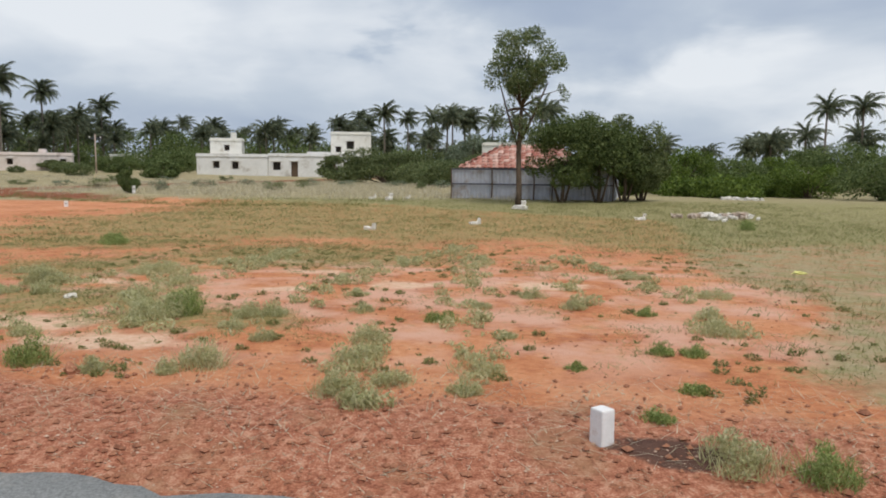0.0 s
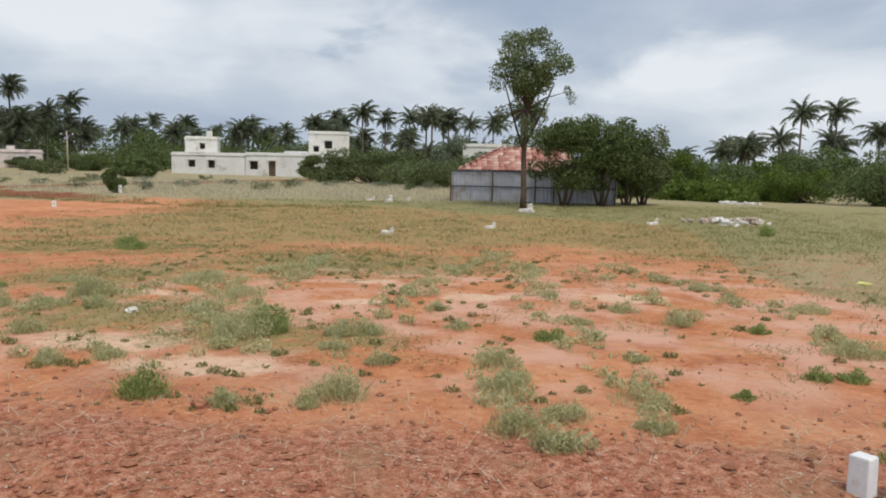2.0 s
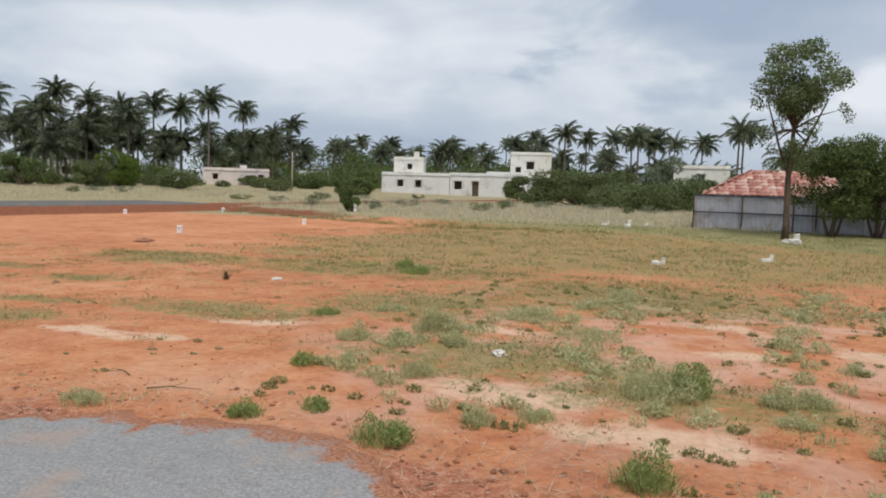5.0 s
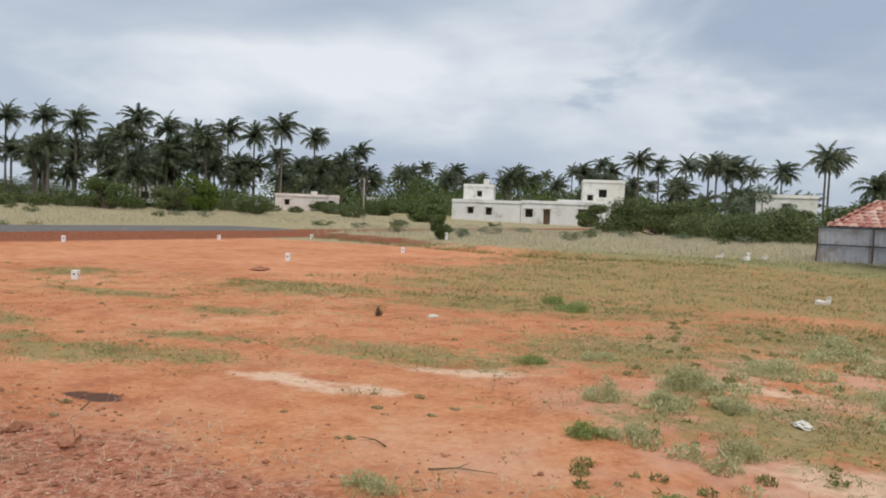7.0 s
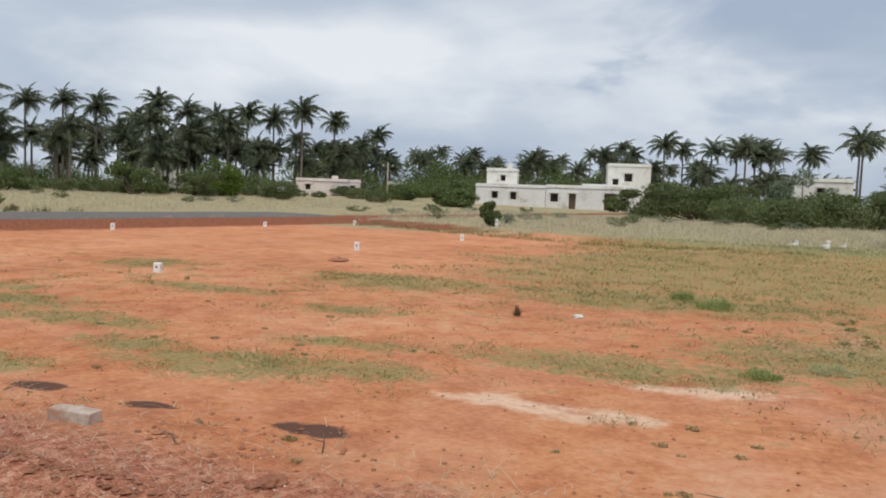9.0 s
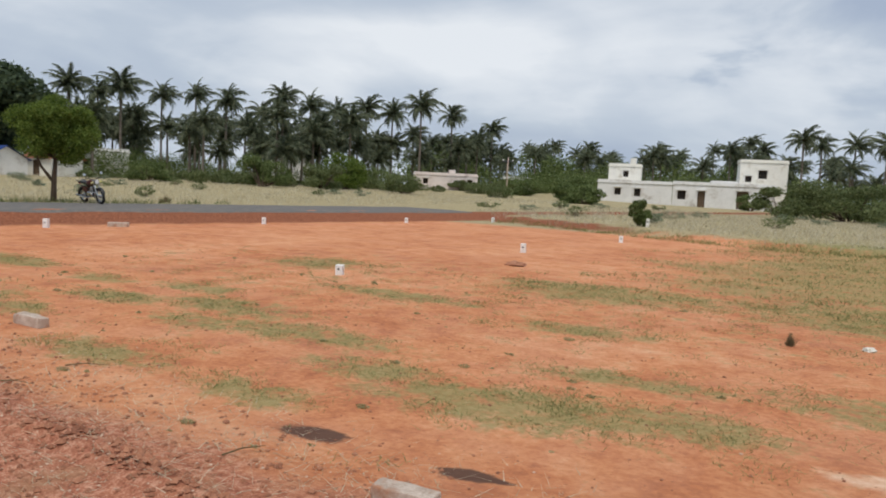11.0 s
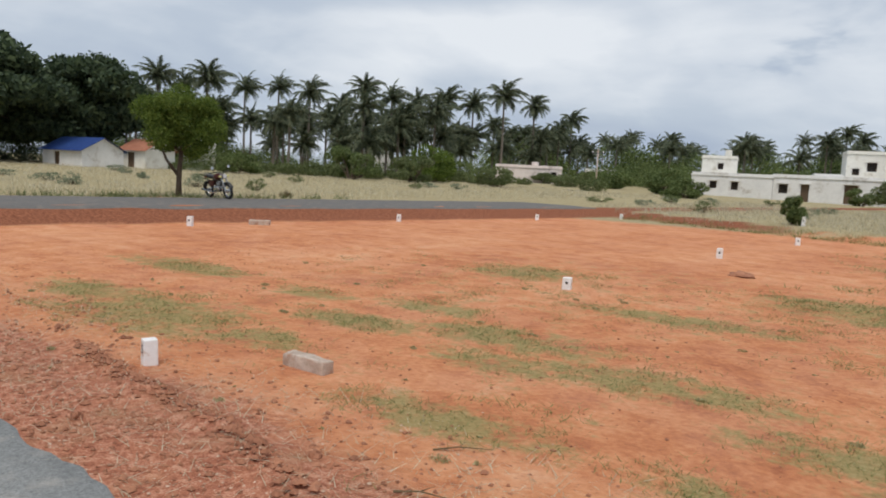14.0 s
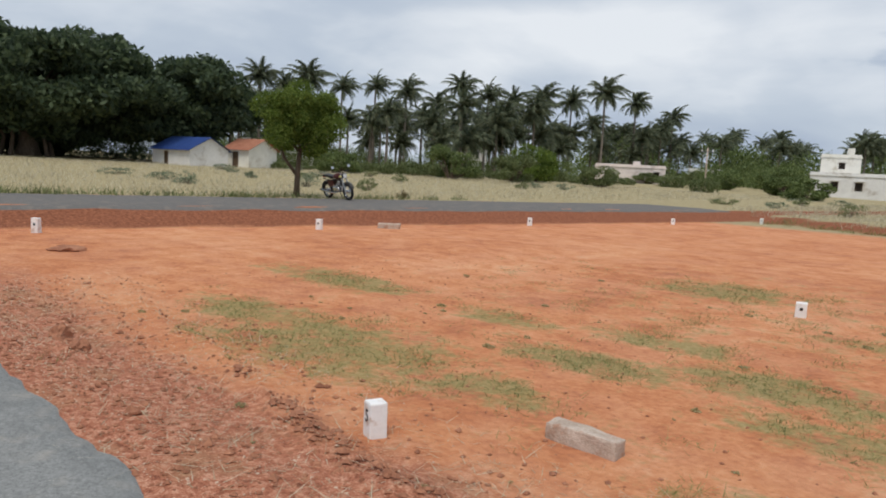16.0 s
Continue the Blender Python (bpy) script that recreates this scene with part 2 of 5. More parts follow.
def ground_material():
    n = Nodes("red_earth", 0.95, 0.15)
    n1, n2, n3, n4 = n.noise(0.35, 5), n.noise(2.2, 6, 0.62), n.noise(14, 5, 0.65), n.noise(70, 4, 0.7)
    v = n.math("ADD", n.math("ADD", n.math("MULTIPLY", n1, 0.3), n.math("MULTIPLY", n2, 0.4)), n.math("MULTIPLY", n3, 0.3))
    soil = n.ramp(v, [(0.36, (0.35, 0.12, 0.062)), (0.46, (0.53, 0.205, 0.094)), (0.54, (0.635, 0.284, 0.139)), (0.66, (0.73, 0.42, 0.25))])
    soil = n.mix(n.math("MULTIPLY", n.step(n.noise(24, 3, 0.6, (1, 2.2, 1)), 0.60, 0.70), 0.55), soil, (0.27, 0.10, 0.055))
    # pale pink crusts
    soil = n.mix(n.math("MULTIPLY", n.step(n.noise(0.9, 6, 0.6), 0.42, 0.62), n.attr("crust")), soil, (0.67, 0.385, 0.275))
    # loose dark red gravel beside the road
    rough = n.ramp(n.math("ADD", n.math("MULTIPLY", n3, 0.5), n.math("MULTIPLY", n4, 0.5)), [(0.36, (0.15, 0.048, 0.03)), (0.49, (0.42, 0.158, 0.09)), (0.63, (0.65, 0.37, 0.25))])
    rough = n.mix(n.math("MULTIPLY", n.step(n.noise(1.3, 5, 0.65), 0.5, 0.68), 0.55), rough, (0.34, 0.2, 0.11))
    wob = n.math("MULTIPLY", n.math("SUBTRACT", n2, 0.5), 1.3)
    c = n.mix(n.step(n.math("ADD", n.attr("gravel"), n.math("MULTIPLY", wob, 1.4)), 0.1, 1.0), soil, rough)
    sand = n.ramp(n3, [(0.3, (0.66, 0.40, 0.26)), (0.7, (0.80, 0.57, 0.41))])
    c = n.mix(n.step(n.math("ADD", n.attr("sand"), n.math("MULTIPLY", wob, 1.5)), 0.36, 0.95), c, sand)
    dry = n.ramp(n.math("ADD", n.math("MULTIPLY", n2, 0.5), n.math("MULTIPLY", n3, 0.5)), [(0.3, (0.21, 0.17, 0.085)), (0.5, (0.36, 0.30, 0.17)), (0.72, (0.50, 0.43, 0.28))])
    c = n.mix(n.step(n.math("ADD", n.attr("dry"), n.math("MULTIPLY", wob, 0.5)), 0.35, 0.7), c, dry)
    fine = n.math("MULTIPLY", n.math("SUBTRACT", n.noise(5, 6, 0.75), 0.5), 2.6)
    green = n.ramp(n.math("ADD", n.math("MULTIPLY", n3, 0.6), n.math("MULTIPLY", n4, 0.4)), [(0.3, (0.15, 0.145, 0.055)), (0.5, (0.27, 0.25, 0.10)), (0.72, (0.41, 0.35, 0.175))])
    c = n.mix(n.math("MULTIPLY", n.step(n.math("ADD", n.math("ADD", n.attr("green"), n.math("MULTIPLY", wob, 1.1)), fine), 0.35, 1.05), 0.8), c, green)
    c = n.mix(n.step(n.math("ADD", n.attr("bank"), n.math("MULTIPLY", wob, 0.4)), 0.3, 0.8), c, n.ramp(n3, [(0.3, (0.14, 0.045, 0.022)), (0.7, (0.36, 0.14, 0.075))]))
    c = n.mix(n.math("MULTIPLY", n.step(n.math("ADD", n.attr("wet"), n.math("ADD", n.math("MULTIPLY", wob, 0.9), n.math("MULTIPLY", fine, 0.25))), 0.5, 0.72), 0.9), c, (0.085, 0.05, 0.04))
    n.colour(c).bump(n.math("ADD", n.math("MULTIPLY", n3, 1.5), n4), 0.7, 0.02)
    return n.m


def road_material(name, lo, hi, dust):
    n = Nodes(name, 0.95, 0.1)
    a, b, d = n.noise(3, 5, 0.6), n.noise(45, 4, 0.7), n.noise(120, 2)
    c = n.ramp(n.math("ADD", n.math("MULTIPLY", b, 0.6), n.math("MULTIPLY", d, 0.4)), [(0.33, lo), (0.66, hi)])
    c = n.mix(n.math("MULTIPLY", n.step(a, 0.48, 0.72), 0.55), c, dust)
    # red earth creeping over the rim, and darker trodden smears
    red = n.ramp(b, [(0.35, (0.22, 0.08, 0.045)), (0.65, (0.5, 0.25, 0.15))])
    c = n.mix(n.math("MULTIPLY", n.step(n.noise(5, 5, 0.65, (0.5, 1.6, 1)), 0.5, 0.7), 0.3), c, lo)
    c = n.mix(n.step(n.math("ADD", n.attr("rim"), n.math("MULTIPLY", n.math("SUBTRACT", n.noise(4, 6, 0.7), 0.5), 1.8)), 0.38, 0.75), c, red)
    n.colour(c).bump(n.math("ADD", b, d), 0.6, 0.008)
    return n.m


M_EARTH = ground_material()
M_ROAD = road_material("weathered_asphalt", (0.14, 0.142, 0.14), (0.32, 0.325, 0.315), (0.43, 0.39, 0.34))
M_SPILL = road_material("grey_stone_dust", (0.17, 0.168, 0.165), (0.42, 0.41, 0.40), (0.42, 0.30, 0.235))
M_FARROAD = road_material("far_asphalt", (0.115, 0.11, 0.105), (0.19, 0.18, 0.17), (0.27, 0.225, 0.185))

# ---- lie of the land ----


def sm(a, b, x):
    t = min(1.0, max(0.0, (x - a) / (b - a)))
    return t * t * (3 - 2 * t)


def west_line(y):
    """x of the row of boundary stones below the far road."""
    return -30.7 + 0.155 * (y - 14)


def north_line(x):
    """y of the low bank that closes the levelled plot."""
    return 36.8 - 0.42 * (x + 27)


def road_edge(x):
    """y of the edge of the road that is walked on."""
    return 1.83 - 0.092 * x


def rut_line(x):
    """How far from the lane's edge the old tyre rut runs."""
    return 0.74 + 0.16 * max(0.0, -16.2 - x) + 0.05 * math.sin(1.7 * x)


def height(x, y):
    """Ground height."""
    a = 0.42 * sm(0.4, 2.2, west_line(y) - x)
    n = 0.32 * sm(0.0, 1.6, y - north_line(x)) * sm(2, -4, x)
    b = 0.36 * sm(22, 33, y) * sm(-14, -4, x)
    far = max(0.0, math.hypot(x + 10, y - 5) - 45)
    z = max(a, n, b) + min(far, 80) * 0.012 * sm(-10, -60, x)
    # the weedy corner stands a little proud, the scraped plot a little low
    z += 0.11 * sm(-8.5, -5.5, x) * sm(13, 7.5, y) * sm(1.6, 2.9, y)
    z -= 0.08 * sm(-9, -14, x) * sm(-28, -23, x) * sm(3.9, 5, y) * sm(16.5, 11, y)
    near = math.exp(-((x + 8) / 22) ** 2 - ((y - 8) / 16) ** 2)
    z += near * 0.02 * noise.noise((x * 0.9, y * 0.9, 3.0))
    band = y - road_edge(x)
    if 0.0 < band < 2.4 and x < -7.8:
        z += 0.06 * math.exp(-((band - rut_line(x)) / 0.13) ** 2) * sm(-8, -11, x)
    if 0.0 < band < 2.4:
        z += 0.035 * math.sin(math.pi * band / 2.4) * (1 + noise.noise((x * 2.3, y * 2.3, 7)))
    return z


# green patches: x, y, half length, half width
GREEN = [(-21.48, 6.63, 1.5, 0.9), (-19.49, 6.63, 0.6, 0.3), (-19.39, 8.09, 0.9, 0.4), (-21.27, 9.14, 0.7, 0.35), (-17.61, 8.62, 1.1, 0.5),
         (-19.18, 9.56, 0.8, 0.35), (-23.36, 6.94, 0.8, 0.5), (-20.19, 13.82, 1.0, 0.8), (-17.09, 7.57, 0.8, 0.35), (-15.66, 7.9, 1.4, 0.4),
         (-14.11, 13.83, 1.7, 0.8), (-16.56, 5.79, 0.9, 0.35), (-13.98, 7.01, 0.7, 0.35), (-14.3, 5.71, 0.6, 0.3), (-12.39, 6.69, 1.3, 0.55)]
GREEN += [(-11.08, 7.01, 0.9, 0.4), (-9.1, 8.4, 1.2, 0.5), (-8.6, 8.4, 1.5, 0.6), (-11.73, 6.96, 1.2, 0.4), (-9.6, 13.51, 1.6, 0.7),
          (-13.77, 14.43, 2.2, 0.8), (-8.4, 14.8, 3.4, 1.8), (-11.73, 8.19, 1.0, 0.3), (-6.1, 9.9, 1.8, 1.4), (-4.46, 6.71, 1.5, 0.9),
          (-3.2, 12.48, 3.0, 2.2), (-2.68, 5.83, 1.3, 0.6), (-13.03, 10.57, 0.9, 0.4), (-16.67, 11.44, 1.5, 0.4), (-24.46, 9.31, 1.4, 0.5), (6.0, 10.6, 0.9, 0.4)]
SAND = [(-8.9, 6.5, 0.9, 0.22), (-7.73, 7.73, 0.8, 0.2), (-0.57, 8.37, 0.5, 0.35), (-2.06, 9.72, 0.5, 0.3), (-2.98, 11.36, 0.6, 0.3),
        (-2.03, 7.74, 0.45, 0.22), (-2.78, 4.71, 0.8, 0.3), (1.38, 8.59, 0.6, 0.35), (-4.0, 5.46, 0.8, 0.35), (-4.95, 8.08, 0.7, 0.3)]
WET = [(-10.28, 5.11, 0.36, 0.15), (-11.82, 5.07, 0.28, 0.13), (-13.24, 5.17, 0.36, 0.17), (1.68, 2.52, 0.35, 0.16)]


def patch(spots, x, y, soft=1.0):
    best = 0.0
    for px, py, a, b in spots:
        d = ((x - px) / a) ** 2 + ((y - py) / b) ** 2
        if d < 4:
            best = max(best, 1.0 - d * 0.36 * soft)
    return max(0.0, best)


def cover(x, y):
    """How green, sandy, dry, gravelly, wet and crusted the ground is at a place."""
    wob = noise.noise((x * 0.35, y * 0.35, 1.0))
    green = patch(GREEN, x, y)
    # the weedy half of the plot, and the meadow by the shed
    meadow = sm(12.0, 17.0, y + 2.5 * wob) * sm(-18, -10, x + 3 * wob)
    side = sm(2.5, 3.9, x - 0.13 * (y - 3.7) + 0.7 * wob) * sm(2.2, 4.0, y)
    green = max(green, 0.95 * meadow * sm(40, 30, y), 0.5 * side)
    weedy = sm(-6.5, -4.0, x) * sm(3.6, 5.0, y) * sm(14, 8, y)
    green = max(green, 0.2 * weedy + 0.25 * weedy * wob)
    green = max(green, 0.22 * sm(5.2, 6.5, y) * sm(20, 12, y) * sm(-27, -22, x))
    faint = sm(8, 11, y) * sm(19, 15, y) * sm(-26, -20, x)
    green = max(green, 0.36 * faint)
    rim = sm(-1.2, -0.2, y - north_line(x)) * sm(0.9, 0.2, y - north_line(x)) * (x < -2) * (x > -27)
    green = max(green, 0.5 * rim)
    dry = sm(0.3, 2.0, y - north_line(x))
    dry = max(dry, 0.9 * sm(6.2, 7.0, west_line(y) - x), 0.75 * side * sm(8, 20, y), 0.8 * sm(30, 36, y))
    dry = max(dry, 0.3 * meadow, 0.6 * side)
    band = y - road_edge(x)
    gravel = sm(1.9, 0.9, band + 0.5 * wob) * sm(-30, -24, x)
    bank = sm(0.3, 0.9, west_line(y) - x) * sm(2.6, 1.8, west_line(y) - x)
    bank = max(bank, 1.0 * sm(-0.7, 0.4, y - north_line(x)) * sm(2.3, 1.1, y - north_line(x)) * sm(-15, -23, x) * (x > -29))
    crust = sm(3.5, 5, y) * sm(-8, -4, x) * sm(14, 10, y) * 0.85 + 0.12
    if max(abs(x + 5), abs(y - 5)) > 90:
        green, dry = 0.35 + 0.3 * wob, 0.8
    return green, patch(SAND, x, y), dry, gravel, patch(WET, x, y), crust, bank


# ---- mesh helpers ----


def mesh_from(name, verts, faces, material, smooth=False):
    me = bpy.data.meshes.new(name)
    me.from_pydata(verts, [], faces)
    if smooth:
        me.polygons.foreach_set("use_smooth", [True] * len(me.polygons))
    me.materials.append(material)
    return me


def mesh_bm(name, bm, material, smooth=False):
    me = bpy.data.meshes.new(name)
    bmesh.ops.recalc_face_normals(bm, faces=bm.faces)
    bm.to_mesh(me)
    bm.free()
    if smooth:
        me.polygons.foreach_set("use_smooth", [True] * len(me.polygons))
    me.materials.append(material)
    return me


def part(name, bm, material, parent, label="", smooth=False):
    """Links a bmesh as one mesh object under a thing or a part."""
    ob = new(name, mesh_bm(name, bm, material, smooth))
    ob.parent = parent
    return tagged(ob, label)


def part_mesh(name, me, parent, label=""):
    ob = new(name, me)
    ob.parent = parent
    return tagged(ob, label)


def thing(name, m, label, category, group="", kind=""):
    e = new(name)
    e.empty_display_size = 0.2
    e.matrix_world = m
    return tagged(e, label, category, group, kind)


def box(bm, x0, y0, z0, x1, y1, z1, bevel=0.0):
    r = bmesh.ops.create_cube(bm, size=1.0)
    vs = r["verts"]
    for v in vs:
        v.co = Vector(((x0 + x1) / 2 + v.co.x * (x1 - x0), (y0 + y1) / 2 + v.co.y * (y1 - y0), (z0 + z1) / 2 + v.co.z * (z1 - z0)))
    if bevel:
        es = list({e for v in vs for e in v.link_edges})
        bmesh.ops.bevel(bm, geom=es, offset=bevel, segments=2, affect="EDGES", profile=0.6)
    return bm


def boxed(*args, bevel=0.0):
    return box(bmesh.new(), *args, bevel=bevel)


def tube(bm, pts, radii, seg=8, cap=True):
    rings = []
    pts = [Vector(p) for p in pts]
    for i, p in enumerate(pts):
        d = (pts[min(i + 1, len(pts) - 1)] - pts[max(i - 1, 0)]).normalized()
        a = d.orthogonal().normalized() if i == 0 else (a - d * a.dot(d)).normalized()
        b = d.cross(a)
        rings.append([bm.verts.new(p + (a * math.cos(2 * math.pi * k / seg) + b * math.sin(2 * math.pi * k / seg)) * radii[i]) for k in range(seg)])
    for r0, r1 in zip(rings, rings[1:]):
        for k in range(seg):
            bm.faces.new((r0[k], r0[(k + 1) % seg], r1[(k + 1) % seg], r1[k]))
    if cap:
        bm.faces.new(rings[0][::-1])
        bm.faces.new(rings[-1])
    return bm


def tubed(pts, radii, seg=8):
    return tube(bmesh.new(), pts, radii, seg)


def leaf_cloud(rng, clumps, count, size, droop=0.0, long=1.7):
    """Leaf blades scattered through clumps (x, y, z, rx, ry, rz); returns vertices and faces."""
    w = np.array([c[3] * c[4] + c[4] * c[5] for c in clumps])
    idx = rng.choice(len(clumps), count, p=w / w.sum())
    cl = np.array(clumps)[idx]
    d = rng.normal(size=(count, 3))
    d /= np.linalg.norm(d, axis=1)[:, None]
    r = rng.uniform(0.25, 1.0, count) ** 0.45 * rng.uniform(0.85, 1.12, count)
    c = cl[:, :3] + d * cl[:, 3:] * r[:, None]
    a = rng.normal(size=(count, 3))
    a[:, 2] -= droop
    a /= np.linalg.norm(a, axis=1)[:, None]
    b = np.cross(a, rng.normal(size=(count, 3)))
    b /= np.linalg.norm(b, axis=1)[:, None]
    s = size * rng.uniform(0.6, 1.4, count)[:, None]
    v = np.stack([c - a * s * long * 0.5, c + b * s * 0.4, c + a * s * long * 0.5, c - b * s * 0.4], 1).reshape(-1, 3)
    f = np.arange(count * 4).reshape(-1, 4)
    return v.tolist(), f.tolist()


def blades(rng, centres, h, w, lean=0.5):
    """Grass blades: one thin bent triangle each, standing at the centres."""
    n = len(centres)
    c = np.array(centres, dtype=float)
    ang = rng.uniform(0, 2 * math.pi, n)
    side = np.stack([np.cos(ang), np.sin(ang), np.zeros(n)], 1)
    out = rng.normal(size=(n, 3)) * lean
    out[:, 2] = 1.0
    hh = (h * rng.uniform(0.4, 1.3, n))[:, None]
    v = np.stack([c - side * w, c + side * w, c + out * hh], 1).reshape(-1, 3)
    return v.tolist(), np.arange(3 * n).reshape(-1, 3).tolist()


# ---- ground ----


def spaced(lo, hi, step, out_to, grow=1.16):
    core = list(np.arange(lo, hi + 1e-6, step))
    left, right, s, a, b = [], [], step, lo, core[-1]
    while a > -out_to or b < out_to:
        s *= grow
        a, b = a - s, b + s
        left.append(a)
        right.append(b)
    return left[::-1] + core + right


def build_ground():
    xs, ys = spaced(-26, 6, 0.17, 2500, 1.06), spaced(0.5, 18, 0.17, 2500, 1.045)
    nx, ny = len(xs), len(ys)
    verts, cov = [], []
    for y in ys:
        for x in xs:
            verts.append((x, y, height(x, y)))
            cov.append(cover(x, y))
    faces = [(j * nx + i, j * nx + i + 1, (j + 1) * nx + i + 1, (j + 1) * nx + i) for j in range(ny - 1) for i in range(nx - 1)]
    me = mesh_from("ground", verts, faces, M_EARTH, True)
    for k, name in enumerate(("green", "sand", "dry", "gravel", "wet", "crust", "bank")):
        at = me.attributes.new(name, "FLOAT", "POINT")
        at.data.foreach_set("value", [c[k] for c in cov])
    tagged(new("ground", me), "red earth plot with patchy grass and dry meadow", "ground", kind="structure")


build_ground()


def ribbon(name, rows, material, label, lift, rim=None):
    """A road sheet laid over the ground: rows of points across it, with a crumbling rim turned down."""
    verts, faces = [], []
    n = len(rows[0])
    for row in rows:
        for i, (x, y) in enumerate(row):
            verts.append((x, y, height(x, y) + (lift if 0 < i < n - 1 else -0.02)))
    for j in range(len(rows) - 1):
        for i in range(n - 1):
            faces.append((j * n + i, j * n + i + 1, (j + 1) * n + i + 1, (j + 1) * n + i))
    me = mesh_from(name, verts, faces, material, True)
    at = me.attributes.new("rim", "FLOAT", "POINT")
    at.data.foreach_set("value", [rim(j / (len(rows) - 1), i / (n - 1)) if rim else 0.0 for j in range(len(rows)) for i in range(n)])
    return tagged(new(name, me), label, "road", kind="structure")


rows = []
for k in range(-300, 80):
    x = k * 0.15 if k > -240 else -36 + (k + 240) * 1.2
    e = road_edge(x) + 0.10 * noise.noise((x * 1.7, 0, 5)) + 0.05 * noise.noise((x * 6, 0, 9))
    rows.append([(x, e + 0.05), (x, e)] + [(x, e - q) for q in (0.3, 0.8, 1.6, 2.6, 3.8, 5.0, 5.9)] + [(x, e - 5.97)])
ribbon("road", rows, M_ROAD, "grey weathered asphalt lane with crumbling edges", 0.03)

# grey stone dust spilled from the lane on to the verge
rows = []
for k in range(41):
    x = -7.6 + k * 0.095
    top = 4.0 * (1 - abs((x + 5.7) / 1.95) ** 3.5) + road_edge(x) * abs((x + 5.7) / 1.95) ** 3.5
    top += 0.28 * noise.noise((x * 2.2, 2, 5)) + 0.12 * noise.noise((x * 7, 2, 5))
    base = road_edge(x) - 0.35
    rows.append([(x, base + (max(top, base + 0.02) - base) * q / 9) for q in range(10)])
ribbon("gravel_apron", rows, M_SPILL, "grey stone dust apron beside the lane", 0.034,
       lambda u, q: max(sm(0.62, 1.0, q), sm(0.75, 1.0, abs(2 * u - 1)) * sm(0.2, 0.5, q)))

rows = []
for k in range(92):
    y = -40 + k * 0.85
    x = west_line(y)
    wob = 0.12 * noise.noise((y * 0.7, 3, 1))
    rows.append([(x - 1.75 + wob, y), (x - 1.85 + wob, y), (x - 3.2, y), (x - 4.6, y), (x - 6.2 + wob, y), (x - 6.3 + wob, y)])
ribbon("far_road", rows, M_FARROAD, "raised asphalt road above a red earth bank", 0.03)

# ---- plants far off ----
rng = np.random.default_rng(4)


def palm_meshes(seed, fronds=30):
    """A crown of arching fronds, combed by the wind, each with long hanging leaflets."""
    r = np.random.default_rng(seed)
    v, f = [], []
    wind = Vector((0.75, 0.25, 0))
    up_v = Vector((0, 0, 1))
    for k in range(fronds):
        az = k * 2.399963 + r.uniform(-0.35, 0.35)
        age = k / fronds
        up = 1.5 - 1.95 * age ** 1.05 + r.uniform(-0.18, 0.18)
        length, n = r.uniform(2.3, 3.3) * (0.8 + 0.35 * math.sin(math.pi * min(1, age + 0.15))), 13
        d = (Vector((math.cos(az), math.sin(az), 0)) + wind * r.uniform(0.4, 0.8)).normalized()
        p, ang = Vector((0, 0, 0)), up
        bend = r.uniform(0.02, 0.09)
        twist = r.uniform(-0.5, 0.5)
        for i in range(n):
            step = length / n
            along = d * math.cos(ang) + up_v * math.sin(ang)
            s = (Vector((-d.y, d.x, 0)) + up_v * twist).normalized()
            q = p + along * step
            u = (i + 1) / n
            w = 0.95 * math.sin(math.pi * min(1, 0.14 + u * 0.8)) ** 0.7
            for side in (-1, 1):
                for m in (0.17, 0.5, 0.83):
                    c = p.lerp(q, m)
                    tip = c + s * side * w * r.uniform(0.3, 0.65) - up_v * w * r.uniform(0.15, 0.75) + along * r.uniform(0.25, 0.55) + wind * r.uniform(0, 0.15)
                    b = len(v)
                    v += [tuple(c - along * 0.075), tuple(c + along * 0.075), tuple(tip)]
                    f.append((b, b + 1, b + 2))
            b = len(v)
            t = 0.035 * (1 - u) + 0.008
            v += [tuple(p - s * t), tuple(p + s * t), tuple(q + s * t), tuple(q - s * t)]
            f.append((b, b + 1, b + 2, b + 3))
            p, ang = q, ang - bend - 0.11 * u
    return mesh_from("crown", v, f, M_PALM)


PALM_CROWNS = [palm_meshes(s, n) for s, n in ((11, 30), (12, 34), (13, 26), (14, 32), (15, 28))]


def trunk_mesh(seed):
    r = random.Random(seed)
    bx, by = r.uniform(-0.08, 0.08), r.uniform(-0.08, 0.08)
    pts = [(bx * (u * (1 - u)) * 4, by * (u * (1 - u)) * 4, u) for u in (0, 0.02, 0.1, 0.3, 0.5, 0.7, 0.85, 1.0)]
    bm = tubed([(p[0], p[1], p[2]) for p in pts], [0.26, 0.21, 0.17, 0.15, 0.14, 0.13, 0.12, 0.12], 7)
    return mesh_bm("trunk", bm, M_PALMBARK, True)


PALM_TRUNKS = [trunk_mesh(s) for s in (1, 2, 3)]
prng = random.Random(8)


def palm(x, y, h, size=1.0):
    t = thing("coconut_palm", pose(x, y, height(x, y) - 0.05, 0, 0, prng.uniform(-35, 35)), "tall coconut palm with a drooping feathery green crown", "palm tree", "coconut palms")
    tr = part_mesh("trunk", prng.choice(PALM_TRUNKS), t)
    tr.scale = (size * 0.85, size * 0.85, h - 1.02)
    cr = part_mesh("crown", prng.choice(PALM_CROWNS), t)
    cr.location = (0, 0, h - 1.05)
    k = size * prng.uniform(0.74, 0.92)
    cr.scale = (k, k, k)
    cr.rotation_euler = (prng.uniform(-0.12, 0.12), prng.uniform(-0.12, 0.12), 0)


